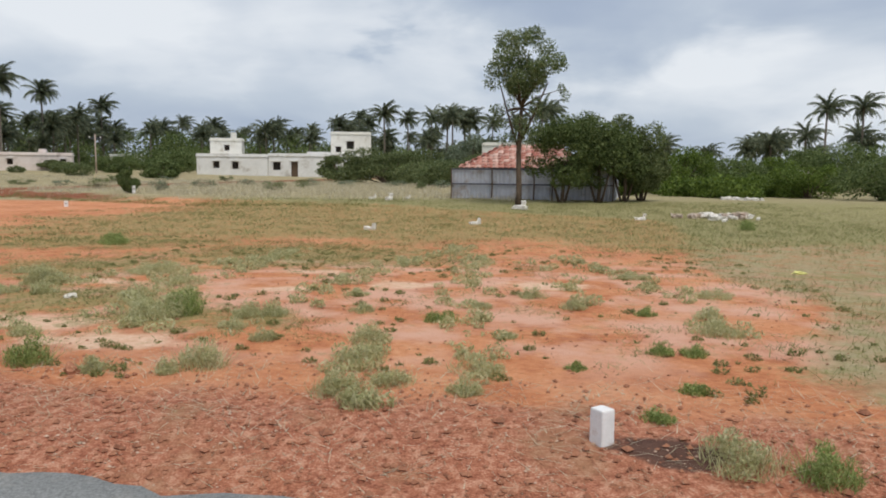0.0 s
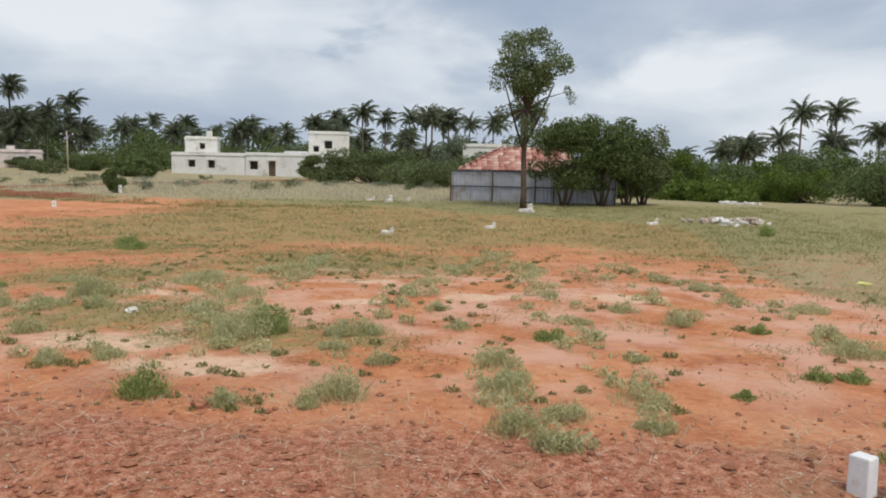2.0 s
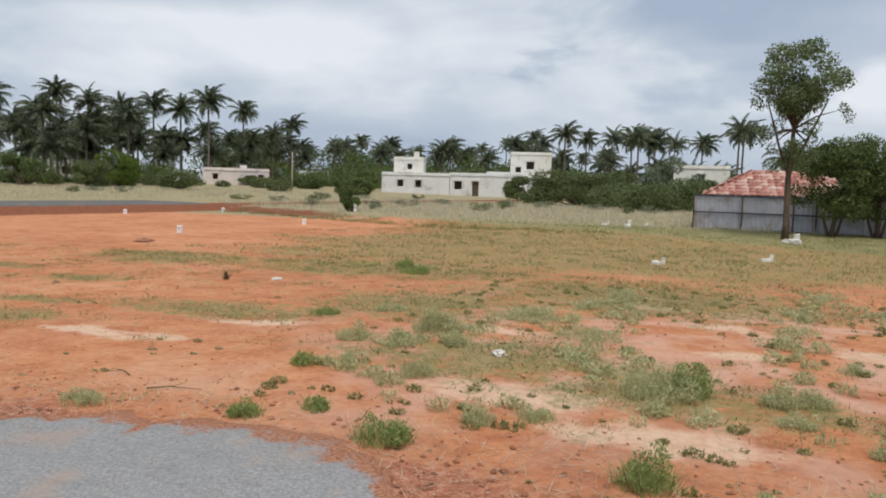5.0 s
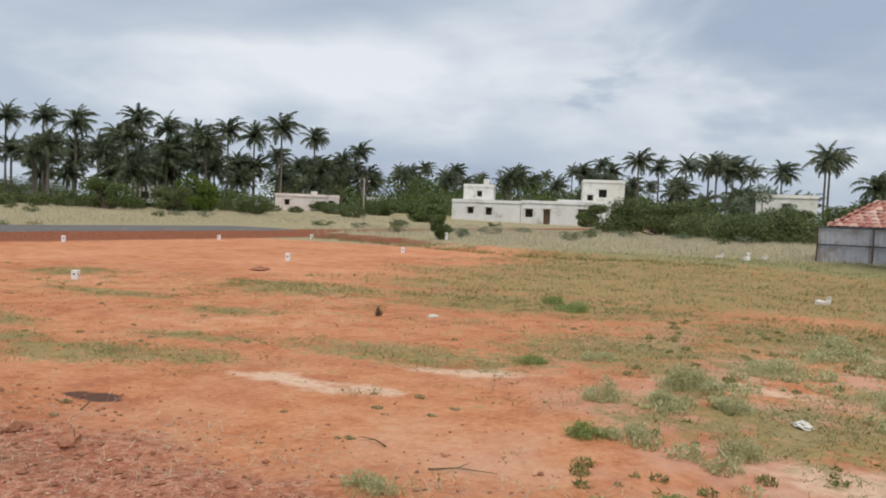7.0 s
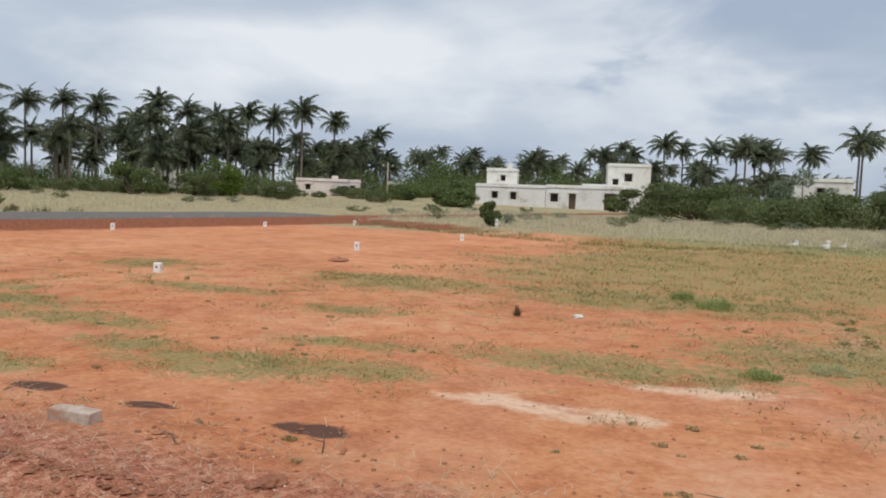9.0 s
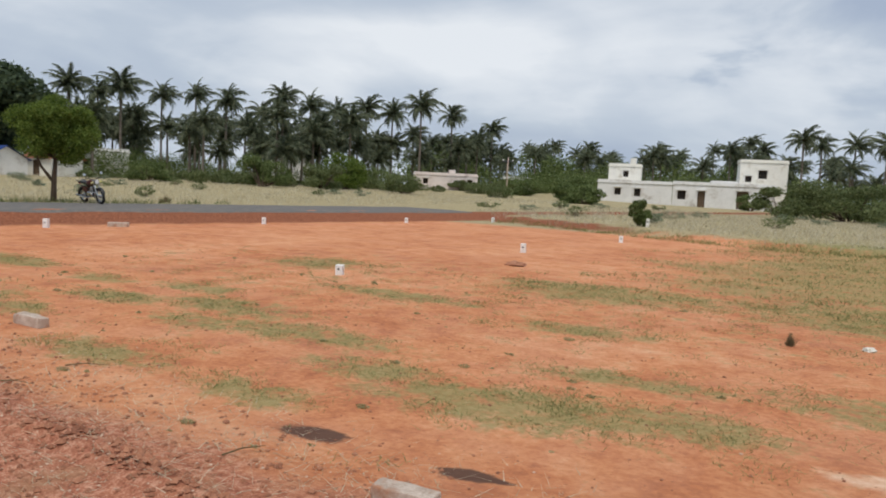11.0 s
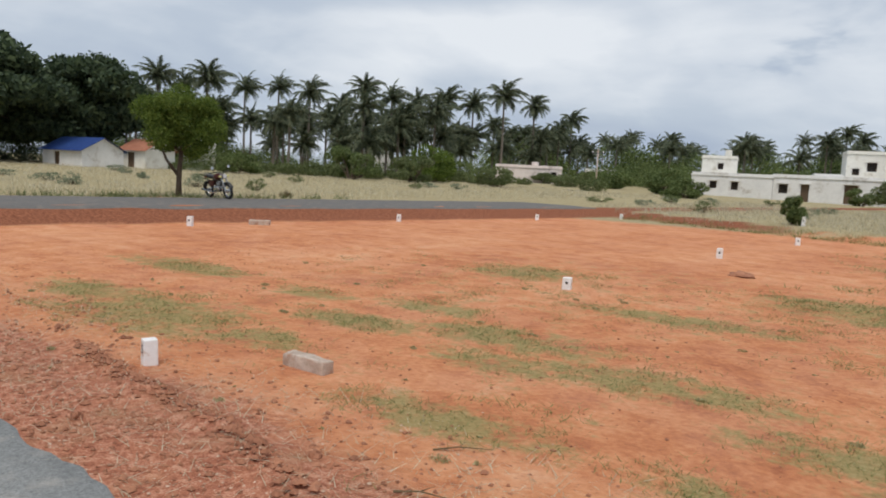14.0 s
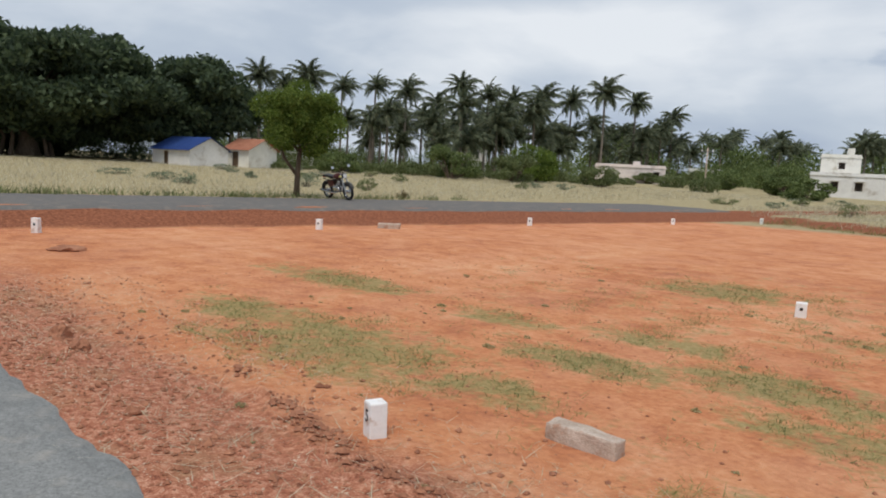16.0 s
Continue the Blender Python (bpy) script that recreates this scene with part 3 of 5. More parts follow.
GROVE = [(-96.5, 57.8, 12.0), (-109.4, 70.9, 12.6), (-94.3, 63.6, 12.3), (-102.1, 76.3, 12.7), (-95.1, 76.5, 12.7), (-87.7, 75.3, 11.7),
         (-96.2, 90.8, 11.6), (-84.3, 82.8, 13.1), (-82.6, 86.7, 12.1), (-84.6, 95.6, 12.0), (-82.4, 100.3, 13.4), (-77.3, 100.4, 12.4),
         (-69.1, 95.7, 13.1), (-69.4, 105.6, 12.5), (-76.8, 135.2, 12.7), (-89.4, 181.2, 11.9), (-84.0, 186.3, 12.7), (-88.3, 223.1, 13.1),
         (-81.2, 224.7, 12.5), (-57.9, 216.2, 12.9), (-43.7, 186.2, 12.8), (-37.1, 175.1, 11.7), (-31.9, 158.6, 13.0)]
GROVE_EAST = [(-33.3, 145.5, 10.6), (-28.4, 149.7, 11.1), (-18.9, 113.7, 10.8), (-17.7, 131.8, 11.2), (-12.9, 127.3, 11.2), (-8.9, 112.4, 10.3),
              (-6.6, 116.5, 10.3), (-2.9, 147.4, 11.5), (1.5, 131.0, 10.6), (5.0, 103.2, 10.6), (5.9, 107.6, 10.6), (64.5, 201.1, 11.1),
              (42.4, 102.6, 10.8), (47.3, 103.3, 11.2), (66.4, 125.8, 9.6), (-7.8, 108.0, 10.1), (-5.7, 115.6, 9.8)]
for x, y, h in GROVE:
    palm(x, y, h, 1.25)
for x, y, h in GROVE_EAST:
    palm(x, y, h, 1.15)
# lower palms that stand between and behind the tall ones
for k in range(160):
    if k < 78:
        ang, far = radians(prng.uniform(117, 149)), prng.uniform(90, 132)
        h = prng.uniform(4.5, 9.5)
    elif k < 124:
        ang, far = radians(prng.uniform(93, 121)), prng.uniform(128, 200)
        h = prng.uniform(6.5, 9.5) * far / 150
    else:
        ang, far = radians(prng.uniform(58, 94)), prng.uniform(105, 150)
        h = prng.uniform(5.0, 8.0)
    if k < 100 and 116 < math.degrees(ang) < 125 and far < 130:
        far += 24
    palm(-8 + far * math.cos(ang), far * math.sin(ang), h, 1.2)


def tree(name, x, y, rot, clumps, count, size, leaf, trunk, label, forks=(), droop=0.2):
    """trunk: list of (x, y, z, r). forks: lists of the same kind that leave it. Limbs run on to the clumps."""
    t = thing(name, pose(x, y, height(x, y) - 0.05, 0, 0, rot), label, "tree")
    bm = tubed([p[:3] for p in trunk], [p[3] for p in trunk], 9)
    for fk in forks:
        tube(bm, [p[:3] for p in fk], [p[3] for p in fk], 7)
    top = Vector(trunk[-1][:3])
    r = trunk[-1][3]
    reach = max((Vector(c[:3]) - top).length for c in clumps)
    for k, c in enumerate(clumps):
        e = top.lerp(Vector(c[:3]), 0.9)
        if (e - top).length > 0.62 * reach or (len(clumps) > 30 and k % 3):
            continue
        tube(bm, [top, top.lerp(e, 0.5) + Vector((0, 0, 0.08 * (e - top).length)), e], [r * 0.6, r * 0.4, r * 0.12], 5)
    part("trunk", bm, M_BARK, t, smooth=True)
    v, f = leaf_cloud(rng, clumps, count, size, droop)
    part_mesh("crown", mesh_from("crown", v, f, leaf), t)
    return t


def mound(cx, cy, cz, rx, ry, rz, n, seed, spread=0.8, small=0.42):
    """Clumps that fill an ellipsoid unevenly."""
    r = random.Random(seed)
    out = []
    for _ in range(n):
        a, b, q = r.uniform(0, 2 * math.pi), r.uniform(-1, 1), r.uniform(0.3, 1) ** 0.5 * spread
        s = math.sqrt(1 - b * b)
        k = r.uniform(0.65, 1.2) * small
        out.append((cx + rx * q * s * math.cos(a), cy + ry * q * s * math.sin(a), cz + rz * q * b, rx * k, ry * k, rz * k))
    return out


# tall thin tree in front of the shed
clumps = mound(0.15, 0, 5.75, 1.75, 1.5, 1.3, 44, 3, 0.95, 0.26) + mound(0.1, 0, 5.4, 1.0, 0.9, 1.1, 12, 8, 0.8, 0.4)
clumps += mound(-0.1, 0, 3.9, 0.95, 0.8, 1.1, 14, 4, 0.95, 0.28)
clumps += [(-0.95, 0, 3.95, 0.35, 0.3, 0.2), (1.8, 0, 4.5, 0.22, 0.2, 0.3), (1.62, 0.1, 4.75, 0.2, 0.2, 0.25), (0.2, 0.1, 2.9, 0.6, 0.6, 0.45), (-0.55, 0, 2.7, 0.4, 0.4, 0.3), (0.75, 0, 3.1, 0.3, 0.3, 0.3)]
tree("tall_tree", 1.12, 29.0, 0, clumps, 17000, 0.058, M_AIRY, [(0, 0, 0, 0.15), (0.02, 0, 0.6, 0.12), (-0.02, 0, 2.2, 0.10), (0.03, 0, 3.2, 0.085), (0.06, 0, 4.0, 0.07)],
     "slender tall tree with a patchy rounded green crown", droop=0.5,
     forks=[[(0, 0, 2.3, 0.06), (-0.35, 0.1, 3.3, 0.045), (-0.8, 0.2, 4.9, 0.025)], [(0.02, 0, 2.6, 0.06), (0.5, -0.1, 3.6, 0.045), (1.1, 0, 5.0, 0.025)], [(0.05, 0, 3.4, 0.05), (0.15, 0.3, 4.6, 0.04), (0.3, 0.3, 6.2, 0.02)]])

# thicket of small trees at the end of the shed
for x, y, rz_, s, seed in ((3.0, 30.9, 2.9, 1.0, 5), (4.6, 31.3, 3.1, 1.05, 6), (5.8, 32.0, 3.1, 1.0, 7), (6.7, 33.0, 2.6, 0.7, 9)):
    cl = mound(0, 0, 2.2 * s, 1.7 * s, 1.3, 1.5 * s, 30, seed, 0.95, 0.34)
    tree("acacia_tree", x, y, 0, cl, 14000, 0.07, M_OLIVE if seed > 6 else M_LEAF, [(0, 0, 0, 0.10), (0.05, 0, 0.7, 0.08), (0.0, 0, 1.5, 0.065)],
         "small spreading tree with dark green crown beside the shed", forks=[[(0.12, 0, 0, 0.06), (0.3, 0, 0.7, 0.05), (0.5, 0, 1.7, 0.03)], [(-0.1, 0.05, 0, 0.06), (-0.32, 0, 0.7, 0.05), (-0.5, 0, 1.7, 0.03)]])

# roadside tree by the motorcycle
cl = mound(0.1, 0, 2.85, 1.5, 1.45, 1.2, 34, 21, 0.9, 0.36) + [(0.1, 0, 2.9, 1.1, 1.1, 0.9)]
tree("roadside_tree", -37.75, 18.75, 0, cl, 42000, 0.052, M_BRIGHT, [(0, 0, 0, 0.13), (0.0, 0, 0.5, 0.10), (0.03, 0, 1.0, 0.095), (0.1, 0, 1.7, 0.075)],
     "young shade tree with a dense bright green crown", forks=[[(0, 0, 0.8, 0.07), (-0.35, -0.3, 1.4, 0.05), (-0.6, -0.5, 2.2, 0.03)]])

# old banyan and its neighbours
cl = mound(0, 0, 7.5, 13.0, 9.5, 5.4, 60, 31, 0.92, 0.26) + mound(6.0, 13.5, 6.4, 7.0, 7.5, 4.2, 30, 32, 0.9, 0.32) + mound(-3, -8, 5.5, 9, 7, 5, 22, 35, 0.9, 0.3) + mound(-4, 2, 3.4, 12, 10, 2.6, 26, 36, 0.9, 0.3) + mound(4, 6, 8.2, 6, 6, 3.5, 14, 37, 0.9, 0.35) + mound(1, 8, 5.0, 8, 9, 3.2, 24, 39, 0.9, 0.34) + mound(5, 15, 6.4, 5, 6.5, 3.8, 20, 40, 0.8, 0.45)
tree("banyan_tree", -93.0, 29.5, 0, cl, 120000, 0.36, M_DARKLEAF, [(0, 0, 0, 1.3), (0.1, 0, 1.0, 0.9), (0.0, 0, 2.6, 0.8), (0, 0, 4.2, 0.35)],
     "huge old banyan with a broad very dark crown", forks=[[(2.4 * math.cos(a), 2.4 * math.sin(a), 0, 0.25), (2.0 * math.cos(a), 2.0 * math.sin(a), 1.8, 0.18), (4.2 * math.cos(a), 4.2 * math.sin(a), 5.5, 0.12)] for a in (0.4, 1.7, 2.9, 4.1, 5.3)])
cl = mound(0, 0, 5.4, 9.0, 9.0, 4.8, 34, 33, 0.92, 0.3)
tree("banyan_tree", -95.0, 12.0, 0, cl, 30000, 0.42, M_DARKLEAF, [(0, 0, 0, 0.8), (0.1, 0, 1.0, 0.6), (0.0, 0, 2.4, 0.5)], "large dark-leaved tree beside the banyan")
cl = mound(0, 0, 2.6, 9.0, 5.0, 2.6, 20, 38, 0.9, 0.36)
tree("shade_tree", -99.0, 34.0, 0, cl, 22000, 0.4, M_DARKLEAF, [(0, 0, 0, 0.3), (0.1, 0, 0.8, 0.25), (0.0, 0, 1.6, 0.2)], "low dark tree in the banyan's shade")


def bush(x, y, rx, ry, h, count, size, leaf, label, seed, name="bush"):
    t = thing(name, pose(x, y, height(x, y) - 0.03, 0, 0, 0), label, "bush")
    cl = mound(0, 0, h * 0.45, rx, ry, h * 0.5, 20, seed, 0.95, 0.34)
    bm = bmesh.new()
    r = random.Random(seed)
    for c in cl:
        tube(bm, [(c[0] * 0.15, c[1] * 0.15, 0), (c[0] * 0.5, c[1] * 0.5, c[2] * 0.5), c[:3]], [0.02 * h, 0.014 * h, 0.004 * h], 5)
    part("stem", bm, M_BARK, t)
    v, f = leaf_cloud(rng, cl, count, size, 0.1)
    part_mesh("foliage", mesh_from("foliage", v, f, leaf), t)


BUSHES = [(-19.35, 36.3, 0.55, 0.55, 1.35, 4200, 0.075, 0), (-11.4, 74.0, 6.5, 3.0, 4.0, 9000, 0.22, 1), (-17.5, 79.0, 3.0, 2.5, 3.0, 4000, 0.22, 1),
          (-3.0, 72.0, 2.8, 2.5, 4.6, 4200, 0.20, 3), (1.5, 64.0, 4.0, 2.5, 3.6, 5000, 0.2, 1), (-35.6, 74.0, 2.0, 2.0, 1.9, 3000, 0.18, 0),
          (-40.5, 84.0, 2.6, 2.2, 2.2, 4000, 0.2, 0), (-52.0, 66.0, 2.6, 2.0, 2.0, 2600, 0.18, 1)]
BUSHES += [(11.0, 46.0, 2.4, 2.0, 3.0, 4200, 0.13, 2), (14.5, 49.0, 2.8, 2.2, 2.4, 4200, 0.15, 0), (18.5, 52.0, 3.2, 2.4, 2.6, 4600, 0.16, 2),
           (22.0, 55.0, 3.4, 2.4, 3.0, 4600, 0.16, 0), (16.5, 39.5, 1.9, 1.6, 2.3, 4200, 0.10, 2), (19.5, 37.0, 2.6, 2.2, 3.0, 5200, 0.12, 0),
           (9.0, 50.0, 2.2, 2.0, 3.8, 3600, 0.15, 3), (26.0, 60.0, 3.6, 2.6, 4.0, 4200, 0.18, 0), (13.0, 58.0, 3.5, 2.4, 3.6, 4200, 0.18, 1)]
BUSHES += [(-63.3, 57.0, 2.8, 2.2, 3.4, 4200, 0.18, 0), (-58.0, 60.0, 2.2, 2.0, 3.0, 3200, 0.18, 1), (-60.0, 66.0, 3.4, 2.4, 4.0, 4200, 0.2, 2),
           (-72.0, 50.0, 2.6, 2.0, 2.2, 3000, 0.18, 0), (-61.5, 96.0, 2.2, 1.6, 1.7, 3000, 0.16, 1), (-57.0, 101.0, 2.4, 2.0, 2.0, 3000, 0.2, 1),
           (-50.5, 92.0, 3.0, 2.4, 2.6, 3000, 0.2, 0), (-46.0, 100.0, 2.6, 2.4, 3.4, 3000, 0.2, 0), (-22.5, 95.5, 1.5, 1.2, 2.2, 2000, 0.15, 0)]
KINDS = [(M_LEAF, "dense dark green bush"), (M_OLIVE, "broad rounded olive green thicket"), (M_BRIGHT, "fresh green thorny bush"), (M_PALE, "pale silvery green small tree")]
for k, (x, y, rx, ry, h, n, s, kind) in enumerate(BUSHES):
    bush(x, y, rx, ry, h, int(n * 1.9), s * 0.65, KINDS[kind][0], KINDS[kind][1], 100 + k)

# tangled undergrowth below the palms; the 8.5 m entry is a background tree mass
for a0, a1, d0, d1, hh, leaf, n in ((116, 150, 84, 98, 1.5, M_OLIVE, 26000), (116, 150, 98, 126, 3.8, M_LEAF, 28000), (92, 118, 112, 135, 4.2, M_LEAF, 34000),
                                    (56, 90, 60, 80, 2.4, M_OLIVE, 26000), (56, 93, 84, 104, 3.4, M_LEAF, 34000), (60, 76, 42, 58, 1.3, M_BRIGHT, 12000), (150, 178, 92, 106, 3.4, M_DARKLEAF, 26000), (93, 122, 145, 190, 8.5, M_LEAF, 30000), (117, 149, 124, 150, 4.2, M_LEAF, 20000)):
    cl = []
    while len(cl) < 60:
        a, d = prng.uniform(a0, a1), prng.uniform(d0, d1)
        if 116 < a < 125 and d < 127 and prng.random() < 0.9:
            continue
        if 93 < a < 111 and d < 110:
            continue
        x, y, q = -8 + d * math.cos(radians(a)), d * math.sin(radians(a)), hh * prng.uniform(0.25, 1.0) ** 1.2
        cl.append((x, y, height(x, y) + q * 0.42, max(q, 0.9) * prng.uniform(0.7, 1.3), max(q, 0.9), q * 0.6))
    v, f = leaf_cloud(rng, cl, int(n * 2), 0.13 if hh < 6 else 0.34, 0.1)
    tagged(new("undergrowth", mesh_from("undergrowth", v, f, leaf)), "tangled green undergrowth below the palms, tree mass behind them", "undergrowth", kind="stuff")

# ---- buildings ----


def facade(bm_wall_args, t, openings, material, name="wall"):
    """A box wall with shallow real recesses: openings are (x0, x1, z0, z1) on the front face (y = front)."""
    x0, y0, z0, x1, y1, z1 = bm_wall_args
    th = 0.25
    xs = sorted({x0, x1, *[o[0] for o in openings], *[o[1] for o in openings]})
    zs = sorted({z0, z1, *[o[2] for o in openings], *[o[3] for o in openings]})
    bm = bmesh.new()
    for i in range(len(xs) - 1):
        for j in range(len(zs) - 1):
            cx, cz = (xs[i] + xs[i + 1]) / 2, (zs[j] + zs[j + 1]) / 2
            if any(o[0] < cx < o[1] and o[2] < cz < o[3] for o in openings):
                continue
            box(bm, xs[i], y0, zs[j], xs[i + 1], y0 + th, zs[j + 1])
    bmesh.ops.remove_doubles(bm, verts=bm.verts, dist=0.0005)
    box(bm, x0, y0 + th, z0, x0 + th, y1, z1)
    box(bm, x1 - th, y0 + th, z0, x1, y1, z1)
    box(bm, x0 + th, y1 - th, z0, x1 - th, y1, z1)
    part(name, bm, material, t)


def window(t, x0, x1, z0, z1, y, door=False):
    # windows are closed by a dark slab in place of a shaded room
    w = part("door" if door else "window", boxed(x0, y + 0.16, z0, x1, y + 0.2, z1), M_VOID if not door else M_WOOD, t, "window with a near-black panel as the unlit room" if not door else "dark wooden door")
    bm = bmesh.new()
    f = 0.07
    box(bm, x0, y + 0.08, z0, x0 + f, y + 0.16, z1)
    box(bm, x1 - f, y + 0.08, z0, x1, y + 0.16, z1)
    box(bm, x0 + f, y + 0.08, z1 - f, x1 - f, y + 0.16, z1)
    part("frame", bm, M_WOOD, w)
    if not door:
        for k in range(1, 4):
            xx = x0 + (x1 - x0) * k / 4
            part("bar", boxed(xx - 0.012, y + 0.1, z0, xx + 0.012, y + 0.124, z1), M_WOOD, w)
    part("sunshade", boxed(x0 - 0.15, y - 0.3, z1 + 0.08, x1 + 0.15, y - 0.004, z1 + 0.15), M_WALL, t)


def flat_house(name, x, y, face, blocks, label, category="house"):
    """blocks: (x0, y0, z0, x1, y1, z1, windows, doors, wall material). x runs along the front; y into the house."""
    d = Vector((face[0] - x, face[1] - y))
    rz_ = math.degrees(math.atan2(d.y, d.x)) + 90
    t = thing(name, pose(x, y, height(x, y) - 0.1, 0, 0, rz_), label, category)
    for x0, y0, z0, x1, y1, z1, wins, doors, m in blocks:
        facade((x0, y0, z0, x1, y1, z1), t, [*wins, *doors], m)
        part("roof", boxed(x0 - 0.12, y0 - 0.12, z1 + 0.002, x1 + 0.12, y1 + 0.12, z1 + 0.12), m, t)
        bm = bmesh.new()
        box(bm, x0, y0, z1 + 0.122, x1, y0 + 0.15, z1 + 0.4)
        box(bm, x0, y0 + 0.152, z1 + 0.122, x0 + 0.15, y1, z1 + 0.4)
        box(bm, x1 - 0.15, y0 + 0.152, z1 + 0.122, x1, y1, z1 + 0.4)
        part("parapet", bm, m, t)
        for w in wins:
            window(t, *w, y0)
        for w in doors:
            window(t, *w, y0, True)
    return t


h = flat_house("village_house", -28.9, 99.3, (-6.0, 0.3), [
    (-13.0, 0, 0, -3.6, 6, 2.75, [(-10.8, -10.0, 1.2, 2.1), (-8.3, -7.5, 1.1, 2.1)], [], M_WALL),
    (-3.55, 0.4, 0, 8.6, 7, 2.9, [(-2.9, -1.9, 1.0, 2.1)], [(-0.45, 0.45, 0.1, 2.15), (4.2, 5.6, 0.1, 2.3)], M_WALL),
    (-12.2, 6.1, 0, -7.8, 9.5, 5.1, [(-10.2, -9.5, 3.7, 4.5)], [], M_WALL_CREAM),
    (4.9, 7.1, 0, 10.8, 12, 6.3, [(5.6, 6.4, 3.7, 4.5), (7.2, 8.3, 4.2, 5.3)], [], M_WALL_CREAM),
    (1.4, 7.1, 0, 4.8, 11, 3.3, [], [], M_WALL)], "rambling whitewashed flat-roofed village house with stained walls")
part("water_tank", tubed([(-9.0, 7, 5.5), (-9.0, 7, 6.3)], [0.45, 0.42], 12), M_WALL_CREAM, h, "small pale roof tank")

h = flat_house("white_house", -64.6, 96.2, (-11.6, 1.2), [
    (-4.7, 0, 0, 4.7, 5, 2.2, [(-3.3, -2.6, 0.9, 1.7), (3.2, 3.9, 0.9, 1.7)], [], M_WALL_PINK)], "small pinkish white flat-roofed house below palms")
part("water_tank", tubed([(0.9, 2, 2.3), (0.9, 2, 3.1)], [0.55, 0.5], 12), M_WALL_PINK, h, "pale roof tank")
flat_house("white_house", -62.5, 117.0, (-11.6, 1.2), [(-2.5, 0, 0, 2.5, 5, 2.2, [], [], M_WALL)], "low white outbuilding behind bushes")
flat_house("white_house", -84.0, 84.0, (-11.6, 1.2), [(-3.0, 0, 0, 3.0, 5, 3.2, [(-0.5, 0.5, 1.0, 2.0)], [], M_WALL)], "white house half hidden behind palm trunks")
flat_house("white_house", -96.0, 60.0, (-11.6, 1.2), [(-5.0, 0, 0, 5.0, 5, 3.0, [(-0.5, 0.5, 1.0, 2.0)], [], M_WALL)], "long white house behind the palm grove")
flat_house("white_house", 26.5, 64.0, (0, 0), [(-1.6, 0, 0, 1.6, 4, 1.9, [], [(-0.4, 0.4, 0.1, 1.7)], M_WALL_PINK)], "small pale hut behind green bushes")
flat_house("white_house", 0.3, 94.0, (0, 0), [(-3.2, 0, 0, 3.2, 5, 4.6, [(-0.4, 0.4, 3.0, 3.9)], [], M_WALL_CREAM)], "cream house hidden behind a thicket")


def gabled_hut(x, y, rz_, length, width, eave, ridge, roof_m, wall_m, label):
    """Gable end faces +x of the hut; the roof's long side faces -y."""
    t = thing("gabled_hut", pose(x, y, height(x, y) - 0.1, 0, 0, rz_), label, "hut")
    facade((0, 0, 0, length, width, eave), t, [(length * 0.3, length * 0.3 + 0.8, 0.1, eave - 0.3)], wall_m)
    window(t, length * 0.3, length * 0.3 + 0.8, 0.1, eave - 0.3, 0, True)
    for xx in (0, length - 0.25):
        bm = bmesh.new()
        a = [bm.verts.new((xx + dx, yy, zz)) for dx in (0, 0.25) for yy, zz in ((0, eave), (width, eave), (width / 2, ridge))]
        bm.faces.new(a[:3])
        bm.faces.new(a[3:][::-1])
        for i in range(3):
            bm.faces.new((a[i], a[(i + 1) % 3], a[3 + (i + 1) % 3], a[3 + i]))
        part("gable", bm, wall_m, t)
    for s in (0, 1):
        bm = bmesh.new()
        n = 24
        over = 0.35
        lo = (-over, eave - over * (ridge - eave) / (width / 2)) if s == 0 else (width + over, eave - over * (ridge - eave) / (width / 2))
        vs = []
        for i in range(n + 1):
            xx = -0.3 + (length + 0.6) * i / n
            dz = 0.03 * (i % 2) + 0.03
            vs.append((bm.verts.new((xx, lo[0], lo[1] + dz)), bm.verts.new((xx, width / 2, ridge + dz)), bm.verts.new((xx, lo[0], lo[1] + dz - 0.03)), bm.verts.new((xx, width / 2, ridge + dz - 0.03))))
        for p, q in zip(vs, vs[1:]):
            bm.faces.new((p[0], q[0], q[1], p[1]))
            bm.faces.new((p[2], p[3], q[3], q[2]))
            bm.faces.new((p[0], p[2], q[2], q[0]))
        part("roof", bm, roof_m, t)


gabled_hut(-84.29, 37.48, 4, 6.0, 4.2, 1.6, 2.7, M_BLUE, M_WALL, "white hut below the banyan with a blue sheet roof coloured as shaded")
gabled_hut(-80.9, 43.2, 15, 3.0, 4.2, 1.9, 2.9, M_ORANGE_ROOF, M_WALL_CREAM, "cream hut with an orange tiled roof")


# ---- power pole among the palms ----
def power_pole(x, y, h):
    t = thing("power_pole", pose(x, y, height(x, y) - 0.2, 0, 0, 35), "slim weathered concrete power pole with a short crossarm", "power pole")
    part("pole", tubed([(0, 0, 0), (0, 0, h * 0.5), (0, 0, h)], [0.1, 0.085, 0.07], 10), M_GRANITE, t, smooth=True)
    arm = part("crossarm", boxed(-0.75, -0.05, h - 0.55, 0.75, 0.05, h - 0.45, bevel=0.012), M_RAIL, t)
    for dx in (-0.62, 0.62):
        part("insulator", tubed([(dx, 0, h - 0.45), (dx, 0, h - 0.36), (dx, 0, h - 0.24)], [0.05, 0.07, 0.035], 8), M_WALL_CREAM, arm)


power_pole(-50.0, 86.3, 5.0)


